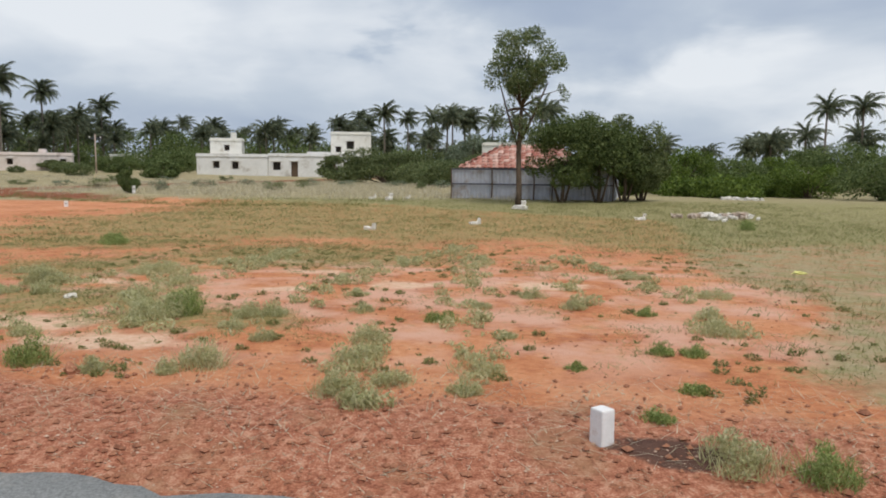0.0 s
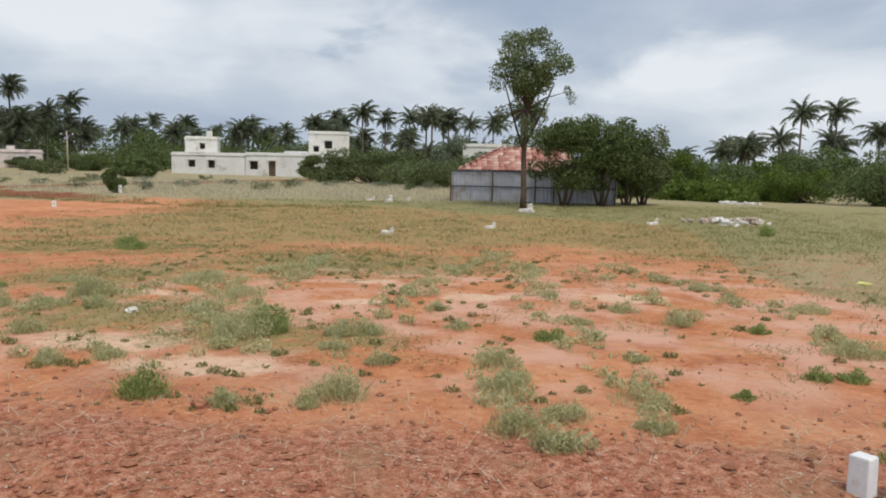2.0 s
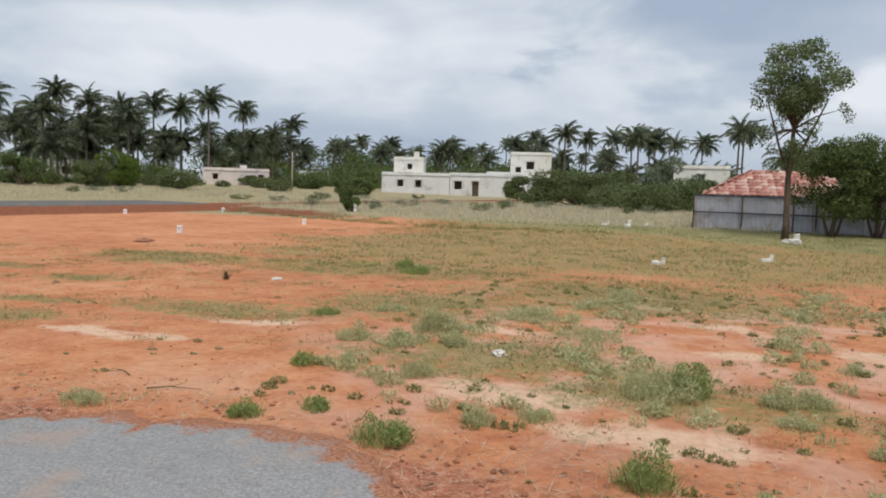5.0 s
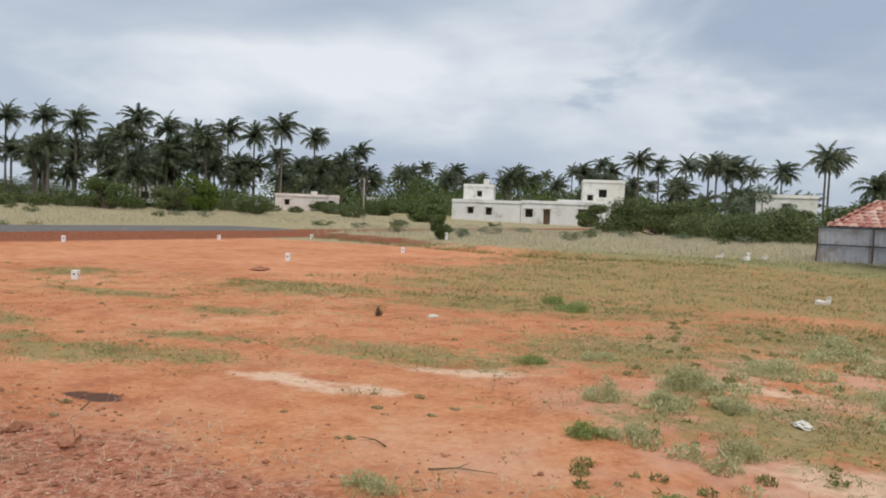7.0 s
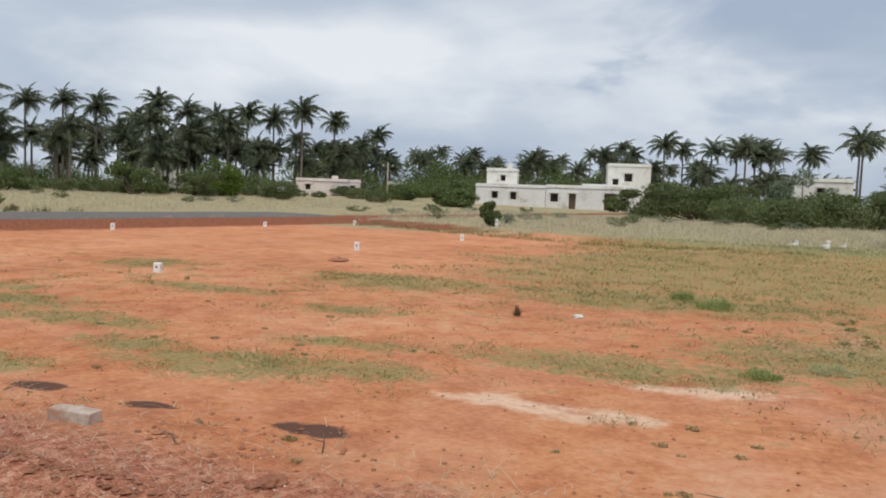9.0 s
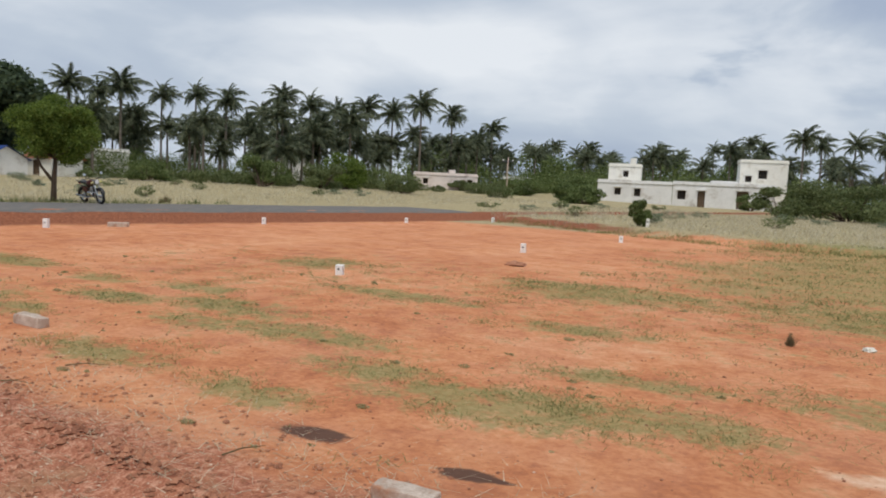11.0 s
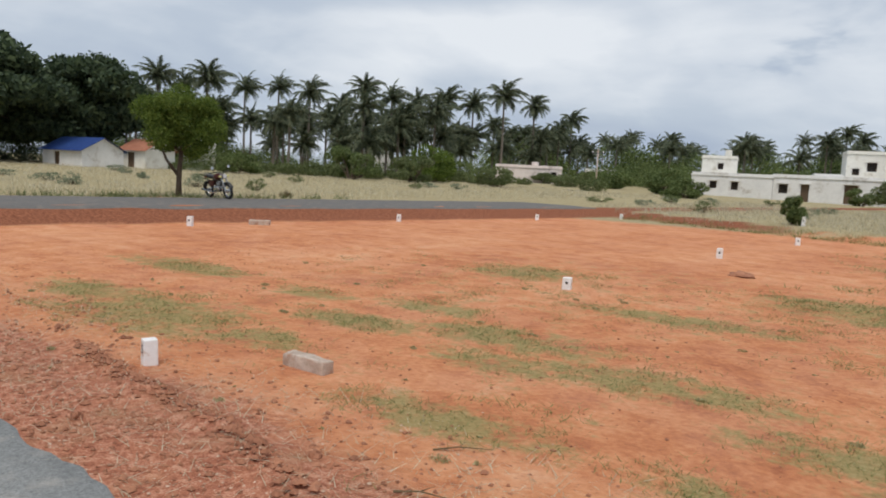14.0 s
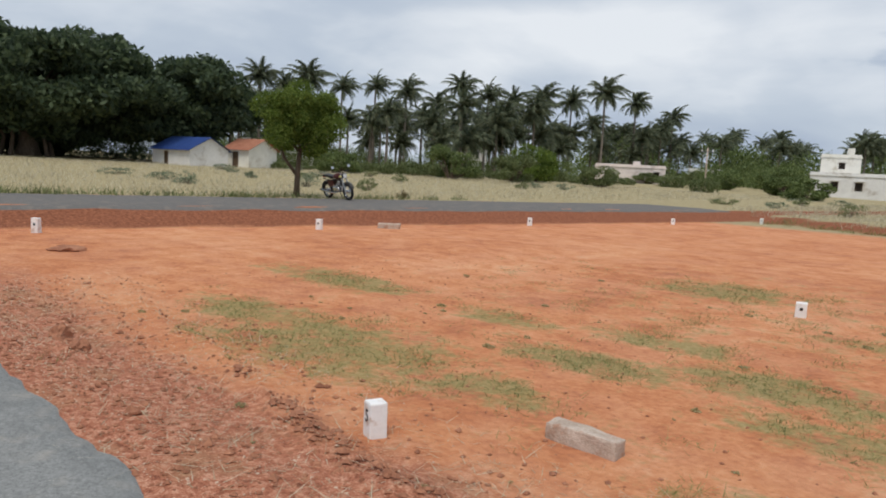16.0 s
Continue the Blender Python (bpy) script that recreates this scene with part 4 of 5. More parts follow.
# ---- sheet-metal shed with a tiled roof ----
def shed():
    a, b = Vector((-1.95, 33.3)), Vector((5.3, 31.9))
    length = (b - a).length
    t = thing("metal_sheet_shed", pose(a.x, a.y, 0.33, 0, 0, math.degrees(math.atan2(b.y - a.y, b.x - a.x))), "shed walled with grey metal sheets below a red tiled hip roof", "shed")
    depth, hh = 4.6, 1.42
    n = 8
    for k in range(n):
        x0, x1 = length * k / n + 0.008, length * (k + 1) / n - 0.008
        bm = bmesh.new()
        m = 20
        lift = 0.03 * math.sin(k * 2.3)
        vs = []
        for i in range(m + 1):
            x = x0 + (x1 - x0) * i / m
            y = 0.014 * math.sin(i * math.pi / 2) + 0.02 * math.sin(k * 1.7)
            vs.append([bm.verts.new((x, y + dy, z)) for dy in (0, 0.006) for z in (0.04 + lift, hh + lift)])
        for p, q in zip(vs, vs[1:]):
            bm.faces.new((p[0], q[0], q[1], p[1]))
            bm.faces.new((p[2], p[3], q[3], q[2]))
            bm.faces.new((p[1], q[1], q[3], p[3]))
        part("sheet", bm, M_SHEET, t)
    for z in (0.72, hh - 0.02):
        part("rail", boxed(0, -0.06, z - 0.03, length, -0.03, z + 0.03), M_RAIL, t)
    for k in (0, 2.1, 4.2, 5.1, 8):
        x = length * k / 8
        part("post", tubed([(x, -0.09, -0.1), (x + 0.02, -0.09, 0.7), (x, -0.09, hh + 0.02)], [0.035, 0.033, 0.03], 7), M_WOOD, t)
    part("side_wall", boxed(-0.0, 0.03, 0.02, 0.02, depth, hh), M_SHEET, t)
    part("side_wall", boxed(length - 0.02, 0.03, 0.02, length, depth, hh), M_SHEET, t)
    part("back_wall", boxed(0.022, depth - 0.02, 0.02, length - 0.022, depth, hh), M_SHEET, t)
    # hip roof
    e0, e1, r0, r1 = 0.35, 6.4, 2.0, 4.7
    ez, rz_, yb = hh + 0.02, hh + 1.12, depth - 0.2
    yr = yb / 2
    bm = bmesh.new()
    p = [bm.verts.new(c) for c in ((e0, 0.05, ez), (e1, 0.05, ez), (e1, yb, ez), (e0, yb, ez), (r0, yr, rz_), (r1, yr, rz_))]
    for f in ((0, 1, 5, 4), (1, 2, 5), (2, 3, 4, 5), (3, 0, 4), (3, 2, 1, 0)):
        bm.faces.new([p[i] for i in f])
    roof = part("roof", bm, M_WOOD, t)
    # one clay tile, arched, shared by all
    bm = bmesh.new()
    w, l = 0.27, 0.36
    vs = []
    for i in range(5):
        u = i / 4
        y = 0.035 * math.sin(math.pi * u)
        vs.append([bm.verts.new(((u - 0.5) * w, 0, y)), bm.verts.new(((u - 0.5) * w, l, y + 0.0)), bm.verts.new(((u - 0.5) * w, 0, y - 0.018))])
    for q, s in zip(vs, vs[1:]):
        bm.faces.new((q[0], s[0], s[1], q[1]))
        bm.faces.new((q[2], s[2], s[0], q[0]))
    tile = mesh_bm("tile", bm, M_TILE)
    jr = random.Random(6)
    slope = math.atan2(rz_ - ez, yr - 0.05)
    run = math.hypot(rz_ - ez, yr - 0.05)
    rows_n = 8
    for j in range(rows_n):
        s = run * j / rows_n
        u = j / rows_n
        xa, xb = e0 + (r0 - e0) * u, e1 + (r1 - e1) * u
        x = xa + 0.1
        while x < xb - 0.08:
            o = part_mesh("tile", tile, roof)
            o.matrix_basis = pose(x, 0.05 + s * math.cos(slope) - 0.05, ez + s * math.sin(slope) + 0.03, math.degrees(slope) - 4 + jr.uniform(-2, 2), 0, jr.uniform(-3, 3))
            x += 0.265
    slope2 = math.atan2(rz_ - ez, r0 - e0)
    run2 = math.hypot(rz_ - ez, r0 - e0)
    for j in range(7):
        s = run2 * j / 7
        u = j / 7
        y = 0.05 + (yr - 0.05) * u + 0.12
        while y < yb - (yb - yr) * u - 0.1:
            o = part_mesh("tile", tile, roof)
            o.matrix_basis = Matrix.Translation((e0 + s * math.cos(slope2) - 0.05, y, ez + s * math.sin(slope2) + 0.03)) @ pose(0, 0, 0, 0, 0, -90) @ pose(0, 0, 0, math.degrees(slope2) - 4)
            y += 0.265


shed()


# ---- boundary stones ----
def marker(x, y, rz_, h=0.24, w=0.125, d=0.125, lean=0.0, number="", bar=True):
    t = thing("boundary_stone", pose(x, y, height(x, y), lean, lean * 0.6, rz_), "white-limewashed plot boundary stone" + (" painted with a black 5" if number else " set in red earth"), "boundary stone", "plot boundary stones")
    bm = boxed(-w / 2, -d / 2, -0.12, w / 2, d / 2, h, bevel=0.012)
    for v in bm.verts:
        k = 0.004 * noise.noise(v.co * 30 + Vector((x, y, 0)))
        v.co += Vector((k, k, k))
        if v.co.z > 0.1:
            v.co.x *= 0.95
            v.co.y *= 0.95
    part("block", bm, M_WHITE, t)
    if number:
        cu = bpy.data.curves.new("numeral", "FONT")
        cu.body, cu.size, cu.extrude, cu.align_x = number, 0.115, 0.0015, "CENTER"
        tmp = bpy.data.objects.new("numeral_curve", cu)
        me = bpy.data.meshes.new_from_object(tmp)
        bpy.data.objects.remove(tmp)
        me.materials.append(M_INK)
        o = part_mesh("numeral", me, t, "black painted numeral 5")
        o.matrix_basis = pose(0, -d / 2 * 0.96 - 0.004, h * 0.46, 88, 0, 0)
    elif bar:
        part("paint_mark", boxed(-0.02, -d / 2 - 0.004, h * 0.5, 0.02, -d / 2 + 0.004, h * 0.68), M_INK, t, "faded painted mark")


marker(-19.24, 5.14, -21, 0.237, number="5")
marker(1.345, 2.58, 35, 0.20, 0.1, 0.11, bar=False)
for x, y, rz_, h in ((-18.76, 12.62, 15, 0.2), (-18.33, 20.5, 10, 0.26), (-17.8, 28.2, 20, 0.25), (-28.28, 29.73, 25, 0.24), (-29.75, 22.05, 30, 0.26),
                     (-30.66, 14.02, 25, 0.27), (-31.75, 7.7, 35, 0.30), (-27.0, 36.1, 10, 0.25), (-18.9, 36.0, 20, 0.4)):
    marker(x, y, rz_, h, 0.15, 0.13, random.uniform(-3, 3))


def rough_block(name, x, y, rz_, l, w, h, material, label, category, tilt=0.0, seed=1, sink=0.02, ragged=0.13):
    bm = boxed(-l / 2, -w / 2, -sink, l / 2, w / 2, h, bevel=min(h, w) * 0.12)
    bmesh.ops.subdivide_edges(bm, edges=[e for e in bm.edges if e.calc_length() > 0.06], cuts=3, use_grid_fill=True)
    for v in bm.verts:
        p = v.co * 9 + Vector((seed * 3.1, seed, 0))
        v.co += Vector((noise.noise(p), noise.noise(p + Vector((9, 0, 0))), noise.noise(p + Vector((0, 9, 0))))) * min(h, w) * ragged
    ob = new(name, mesh_bm(name, bm, material))
    ob.matrix_world = pose(x, y, height(x, y), tilt, 0, rz_)
    return tagged(ob, label, category)


rough_block("granite_block", -18.27, 6.12, -3, 0.54, 0.15, 0.12, M_GRANITE, "rough split granite block lying on red earth", "stone block", seed=2)
rough_block("granite_block", -11.88, 4.4, 4, 0.38, 0.13, 0.09, M_GRANITE, "rough split granite block beside a damp patch", "stone block", seed=5)
rough_block("granite_block", -30.35, 16.2, 40, 0.6, 0.25, 0.14, M_GRANITE, "weathered brown stone block at the bank's foot", "stone block", seed=7)
# white rubble and litter on the meadow
for k, (x, y, l) in enumerate(((-3.1, 18.9, 0.3), (-0.3, 21.6, 0.32), (-5.6, 32.6, 0.32), (-4.6, 31.2, 0.5), (-3.9, 32.4, 0.3), (1.2, 27.6, 0.55), (5.2, 24.2, 0.34))):
    rough_block("white_stone", x, y, 30 * k, l, l * 0.45, l * 0.25, M_STONE_WHITE, "broken white stone lying in the meadow", "stone", seed=40 + k, ragged=0.55)
    rough_block("white_stone", x + 0.12, y + 0.05, 70 * k, l * 0.3, l * 0.25, l * 0.6, M_STONE_WHITE, "upright broken piece of white stone", "stone", tilt=12, seed=60 + k, ragged=0.5)
lr = random.Random(12)
for k in range(26):
    x, y = 8.0 + lr.gauss(0, 0.55), 25.0 + lr.gauss(0, 0.4)
    l = lr.uniform(0.18, 0.5)
    rough_block("rubble_stone", x, y, lr.uniform(0, 180), l, l * 0.55, l * 0.4, M_STONE_WHITE if k % 4 else M_GRANITE, "pale broken stone in a rubble heap", "stone", seed=80 + k, ragged=0.5)
for k in range(10):
    x, y = 12.2 + lr.gauss(0, 0.8), 35.6 + lr.gauss(0, 0.3)
    l = lr.uniform(0.2, 0.45)
    rough_block("rubble_stone", x, y, lr.uniform(0, 180), l, l * 0.55, l * 0.35, M_STONE_WHITE, "pale stone half sunk in grass", "stone", seed=110 + k, ragged=0.5)


def clod(x, y, size, low, label, seed):
    """An irregular lump of earth, flattened below."""
    bm = bmesh.new()
    bmesh.ops.create_icosphere(bm, subdivisions=3, radius=1.0)
    for v in bm.verts:
        p = v.co * 1.4 + Vector((seed * 1.7, seed, 2))
        k = 1 + 0.5 * noise.noise(p) + 0.28 * noise.noise(p * 2.9) + 0.12 * noise.noise(p * 7)
        v.co = Vector((v.co.x * k * size, v.co.y * k * size * 0.75, max(-0.15, v.co.z * k) * size * low))
    ob = new("earth_clod", mesh_bm("earth_clod", bm, M_CLOD))
    ob.matrix_world = pose(x, y, height(x, y), 0, 0, seed * 53)
    tagged(ob, label, "earth clod")


clod(-28.8, 7.1, 0.3, 0.3, "low lump of dark red earth near the bank", 1)
clod(-17.0, 17.1, 0.32, 0.3, "low lump of dark red earth on the bare plot", 2)
clod(-2.42, 3.57, 0.07, 1.0, "dark red clod of earth beside weeds", 3)
for k, (x, y, l) in enumerate(((-20.4, 4.1, 0.06), (-22.9, 4.65, 0.12), (-22.4, 4.6, 0.1), (-9.9, 4.05, 0.09), (-9.3, 3.95, 0.1), (-18.2, 3.9, 0.05), (-16.6, 4.5, 0.05), (-15.6, 3.9, 0.05))):
    clod(x, y, l, 0.8, "loose dark red clod of earth on the verge", 5 + k)


def litter(x, y, size, material, label, seed):
    """A crumpled sheet with thickness."""
    bm = bmesh.new()
    bmesh.ops.create_icosphere(bm, subdivisions=3, radius=1.0)
    for v in bm.verts:
        p = v.co * 2.2 + Vector((seed, seed * 2, 0))
        k = 1 + 0.55 * noise.noise(p) + 0.3 * noise.noise(p * 2.7)
        v.co = Vector((v.co.x * k * size, v.co.y * k * size * 0.7, (v.co.z * k + 0.5) * size * 0.32))
    ob = new("litter", mesh_bm("litter", bm, material))
    ob.matrix_world = pose(x, y, height(x, y), 0, 0, seed * 37)
    tagged(ob, label, "litter")


litter(-9.66, 11.6, 0.10, M_RAG, "crumpled pale plastic bag on red earth", 2)
litter(-4.43, 6.8, 0.095, M_RAG, "crumpled white plastic bag among weeds", 3)
litter(5.5, 10.85, 0.10, M_YELLOW, "crumpled yellow plastic bag in dry grass", 4)


# ---- motorcycle ----
def motorcycle(x, y, rz_):
    t = thing("motorcycle", pose(x, y, height(x, y) + 0.03, 9, 0, rz_), "parked dark motorcycle with chrome exhaust, on its side stand", "motorcycle")

    def ring(cx, cz, r, tr, seg=28, sides=8):
        bm = bmesh.new()
        vs = []
        for i in range(seg):
            a = 2 * math.pi * i / seg
            vs.append([bm.verts.new((cx + (r + tr * math.cos(2 * math.pi * j / sides)) * math.cos(a), tr * math.sin(2 * math.pi * j / sides), cz + (r + tr * math.cos(2 * math.pi * j / sides)) * math.sin(a))) for j in range(sides)])
        for i in range(seg):
            for j in range(sides):
                bm.faces.new((vs[i][j], vs[(i + 1) % seg][j], vs[(i + 1) % seg][(j + 1) % sides], vs[i][(j + 1) % sides]))
        return bm

    for cx in (-0.62, 0.66):
        w = part("wheel", tubed([(cx, -0.07, 0.3), (cx, 0.07, 0.3)], [0.06, 0.06], 12), M_CHROME, t)
        part("tyre", ring(cx, 0.3, 0.255, 0.05), M_RUBBER, w, "black rubber tyre")
        part("rim", ring(cx, 0.3, 0.205, 0.018), M_CHROME, w)
        bm = bmesh.new()
        for i in range(12):
            a = 2 * math.pi * i / 12
            tube(bm, [(cx, 0.04 * (-1) ** i, 0.3), (cx + 0.2 * math.cos(a), 0, 0.3 + 0.2 * math.sin(a))], [0.005, 0.005], 4)
        part("spokes", bm, M_CHROME, w)
    bm = bmesh.new()
    for s in (-1, 1):
        tube(bm, [(-0.62, 0.09 * s, 0.3), (-0.1, 0.1 * s, 0.34), (0.22, 0.06 * s, 0.36)], [0.022, 0.02, 0.02], 6)
        tube(bm, [(-0.72, 0.1 * s, 0.72), (-0.2, 0.1 * s, 0.66), (0.36, 0.04 * s, 0.78)], [0.018, 0.02, 0.022], 6)
    tube(bm, [(0.36, 0, 0.8), (0.28, 0, 0.5), (0.2, 0, 0.3)], [0.025, 0.022, 0.02], 6)
    part("frame", bm, M_BLACK, t)
    bm = bmesh.new()
    for s in (-1, 1):
        tube(bm, [(0.66, 0.085 * s, 0.3), (0.52, 0.085 * s, 0.62), (0.40, 0.075 * s, 0.92)], [0.03, 0.025, 0.02], 7)
    part("fork", bm, M_CHROME, t)
    bm = bmesh.new()
    bmesh.ops.create_uvsphere(bm, u_segments=16, v_segments=10, radius=1.0)
    for v in bm.verts:
        v.co = Vector((0.15 + v.co.x * 0.27, v.co.y * 0.14 * (1.1 - 0.25 * v.co.x), 0.80 + v.co.z * (0.13 if v.co.z > 0 else 0.10)))
    part("fuel_tank", bm, M_MAROON, t, "dark maroon fuel tank", True)
    bm = boxed(-0.72, -0.13, 0.74, 0.02, 0.13, 0.82, bevel=0.035)
    for v in bm.verts:
        v.co.z += 0.05 * sm(-0.2, -0.7, v.co.x)
    part("seat", bm, M_SEAT, t, "black vinyl seat")
    bm = boxed(-0.12, -0.14, 0.26, 0.28, 0.14, 0.48, bevel=0.05)
    tube(bm, [(0.14, 0, 0.45), (0.2, 0, 0.68)], [0.1, 0.09], 10)
    for k in range(5):
        tube(bm, [(0.13 + k * 0.012, 0, 0.5 + k * 0.035), (0.132 + k * 0.012, 0, 0.508 + k * 0.035)], [0.12, 0.12], 12)
    part("engine", bm, M_CHROME, t)
    for s in (-1, 1):
        part("side_panel", boxed(-0.42, 0.09 * s - 0.02, 0.46, -0.12, 0.09 * s + 0.02, 0.68, bevel=0.015), M_MAROON, t)
        part("indicator", tubed([(0.5, 0.1 * s, 0.84), (0.5, 0.2 * s, 0.84)], [0.015, 0.035], 8), M_YELLOW, t)
        m_ = part("mirror", tubed([(0.34, 0.28 * s, 1.0), (0.32, 0.33 * s, 1.12)], [0.007, 0.007], 5), M_BLACK, t)
        part("mirror_glass", tubed([(0.31, 0.33 * s, 1.15), (0.33, 0.33 * s, 1.155)], [0.055, 0.055], 12), M_CHROME, m_)
        part("foot_peg", tubed([(0.0, 0.12 * s, 0.3), (0.0, 0.26 * s, 0.3)], [0.014, 0.018], 6), M_RUBBER, t)
    part("exhaust", tubed([(0.24, -0.1, 0.5), (0.3, -0.13, 0.3), (0.0, -0.16, 0.24), (-0.3, -0.17, 0.26), (-0.85, -0.18, 0.33)], [0.02, 0.022, 0.024, 0.045, 0.04], 9), M_CHROME, t, "chrome exhaust pipe", True)
    part("handlebar", tubed([(0.26, -0.36, 0.98), (0.34, -0.22, 1.0), (0.39, 0, 0.93), (0.34, 0.22, 1.0), (0.26, 0.36, 0.98)], [0.016, 0.013, 0.013, 0.013, 0.016], 7), M_BLACK, t)
    hl = part("headlamp", tubed([(0.42, 0, 0.84), (0.47, 0, 0.84), (0.56, 0, 0.84)], [0.05, 0.085, 0.09], 14), M_BLACK, t)
    part("lens", tubed([(0.561, 0, 0.84), (0.575, 0, 0.84)], [0.082, 0.06], 14), M_LENS, hl)
    part("tail_lamp", boxed(-0.80, -0.05, 0.74, -0.73, 0.05, 0.81, bevel=0.012), M_RED_LENS, t)
    for cx, a0, a1, y_ in ((-0.62, 60, 190, 0.07), (0.66, 20, 150, 0.06)):
        bm = bmesh.new()
        vs = []
        for i in range(13):
            a = radians(a0 + (a1 - a0) * i / 12)
            vs.append([bm.verts.new((cx + r * math.cos(a), yy, 0.3 + r * math.sin(a))) for r, yy in ((0.33, -y_), (0.35, 0), (0.33, y_), (0.322, y_), (0.34, 0), (0.322, -y_))])
        for p, q in zip(vs, vs[1:]):
            for j in range(6):
                bm.faces.new((p[j], q[j], q[(j + 1) % 6], p[(j + 1) % 6]))
        part("mudguard", bm, M_BLACK, t)
    part("carrier", tubed([(-0.5, 0.14, 0.84), (-0.85, 0.14, 0.88), (-0.85, -0.14, 0.88), (-0.5, -0.14, 0.84)], [0.01] * 4, 6), M_CHROME, t)
    part("side_stand", tubed([(-0.05, 0.1, 0.28), (-0.1, 0.26, -0.05)], [0.013, 0.012], 6), M_BLACK, t)


motorcycle(-35.95, 19.2, -8)


# ---- weeds and grass near the path ----
def weed(x, y, r, h, leaf, label, seed, name="weed_plant"):
    """A rounded tuft: thin stems, and fine leaves that stand up and out, denser at the heart."""
    t = thing(name, pose(x, y, height(x, y) - 0.01, 0, 0, 0), label, "weed", "weeds on the plot")
    q = np.random.default_rng(seed)
    bm = bmesh.new()
    cl = []
    for k in range(int(6 + 26 * r)):
        a, d = q.uniform(0, 2 * math.pi), r * q.uniform(0, 1) ** 0.6
        z = h * q.uniform(0.3, 0.75) * (1 - 0.55 * (d / r) ** 2)
        c = (d * math.cos(a), d * math.sin(a), z)
        cl.append((*c, 0.3 * r + 0.015, 0.3 * r + 0.015, max(0.02, z * 0.7)))
        tube(bm, [(c[0] * 0.5, c[1] * 0.5, 0), (c[0] * 0.8, c[1] * 0.8, z * 0.7), (c[0] * 1.15, c[1] * 1.15, z * 1.5)], [0.004, 0.003, 0.001], 3, False)
    tagged(part("stem", bm, M_WEED_GREY, t), kind="stuff")
    v, f = leaf_cloud(q, cl, int(300 + 15000 * r * r + 1500 * r), 0.008 + 0.013 * h, -1.0, 2.8)
    pts = []
    for _ in range(int(160 + 900 * r)):
        a, d = q.uniform(0, 2 * math.pi), 1.15 * r * math.sqrt(q.uniform(0, 1))
        pts.append((d * math.cos(a), d * math.sin(a), 0.0))
    v2, f2 = blades(q, pts, h * 0.65, 0.003, 0.5)
    f += [tuple(i + len(v) for i in t_) for t_ in f2]
    v += v2
    v = [(p[0], p[1], max(p[2], 0.004)) for p in v]
    part_mesh("foliage", mesh_from("foliage", v, f, leaf), t)


WEEDS = [(-2.87, 5.88, 0.42, 0.34, 1), (-2.64, 5.98, 0.24, 0.42, 0), (-2.9, 3.77, 0.22, 0.28, 0), (-1.56, 3.87, 0.25, 0.3, 1), (-2.28, 3.61, 0.13, 0.15, 1), (-1.73, 3.63, 0.12, 0.14, 1),
         (-1.69, 6.02, 0.2, 0.16, 1), (-1.42, 4.9, 0.15, 0.15, 1), (-1.89, 5.41, 0.2, 0.12, 1), (-0.44, 4.94, 0.24, 0.2, 1), (-0.38, 4.24, 0.28, 0.2, 1), (-0.36, 3.31, 0.24, 0.2, 1)]
WEEDS += [(-0.15, 3.02, 0.16, 0.14, 1), (-0.01, 3.59, 0.2, 0.16, 1), (0.52, 3.42, 0.16, 0.14, 1), (0.55, 4.07, 0.28, 0.17, 1), (2.12, 4.8, 0.13, 0.13, 0), (2.37, 4.76, 0.13, 0.13, 0),
          (2.09, 3.59, 0.12, 0.12, 0), (2.84, 5.65, 0.28, 0.22, 1), (2.94, 6.49, 0.22, 0.16, 1), (2.28, 6.58, 0.15, 0.13, 0), (1.53, 6.82, 0.2, 0.16, 1), (1.11, 7.54, 0.22, 0.16, 1)]
WEEDS += [(2.66, 9.6, 0.3, 0.16, 1), (0.13, 5.98, 0.24, 0.15, 0), (-7.8, 13.9, 0.4, 0.25, 0), (-4.52, 3.9, 0.25, 0.24, 0), (-5.64, 4.1, 0.16, 0.16, 0), (-5.26, 4.42, 0.13, 0.14, 0),
          (-6.97, 4.0, 0.22, 0.14, 1), (-4.09, 4.62, 0.16, 0.17, 1), (-3.71, 4.9, 0.18, 0.14, 1), (-1.93, 5.93, 0.2, 0.2, 1), (-5.32, 7.67, 0.34, 0.26, 1), (-5.5, 7.0, 0.28, 0.2, 1)]
WEEDS += [(-5.46, 7.78, 0.3, 0.3, 1), (-6.1, 6.99, 0.26, 0.22, 1), (-6.0, 5.74, 0.2, 0.16, 0), (-5.65, 5.79, 0.26, 0.16, 1), (-4.89, 5.68, 0.2, 0.2, 1), (-4.93, 7.09, 0.2, 0.18, 1),
          (-8.4, 14.9, 0.3, 0.25, 0), (-10.54, 11.31, 0.06, 0.2, 2), (2.07, 2.4, 0.27, 0.25, 1), (2.45, 2.25, 0.2, 0.24, 0), (7.7, 20.8, 0.3, 0.45, 0), (-7.18, 8.51, 0.25, 0.14, 0)]
WEEDS += [(-4.51, 9.17, 0.5, 0.22, 1), (-3.64, 8.05, 0.45, 0.2, 1), (-36.9, 23.4, 0.35, 0.4, 2), (-6.47, 9.08, 0.3, 0.15, 1), (0.78, 5.27, 0.14, 0.1, 1),
          (1.34, 4.24, 0.1, 0.08, 0), (1.72, 2.93, 0.13, 0.1, 0), (-0.81, 6.4, 0.2, 0.12, 1), (-1.09, 7.44, 0.2, 0.12, 1), (0.5, 6.77, 0.18, 0.12, 1), (3.33, 7.84, 0.3, 0.16, 1)]
WK = [(M_WEED, "low leafy green weed on red earth"), (M_WEED_GREY, "bushy grey-green weed on red earth"), (M_PALM_DRY, "small dry brown weed")]
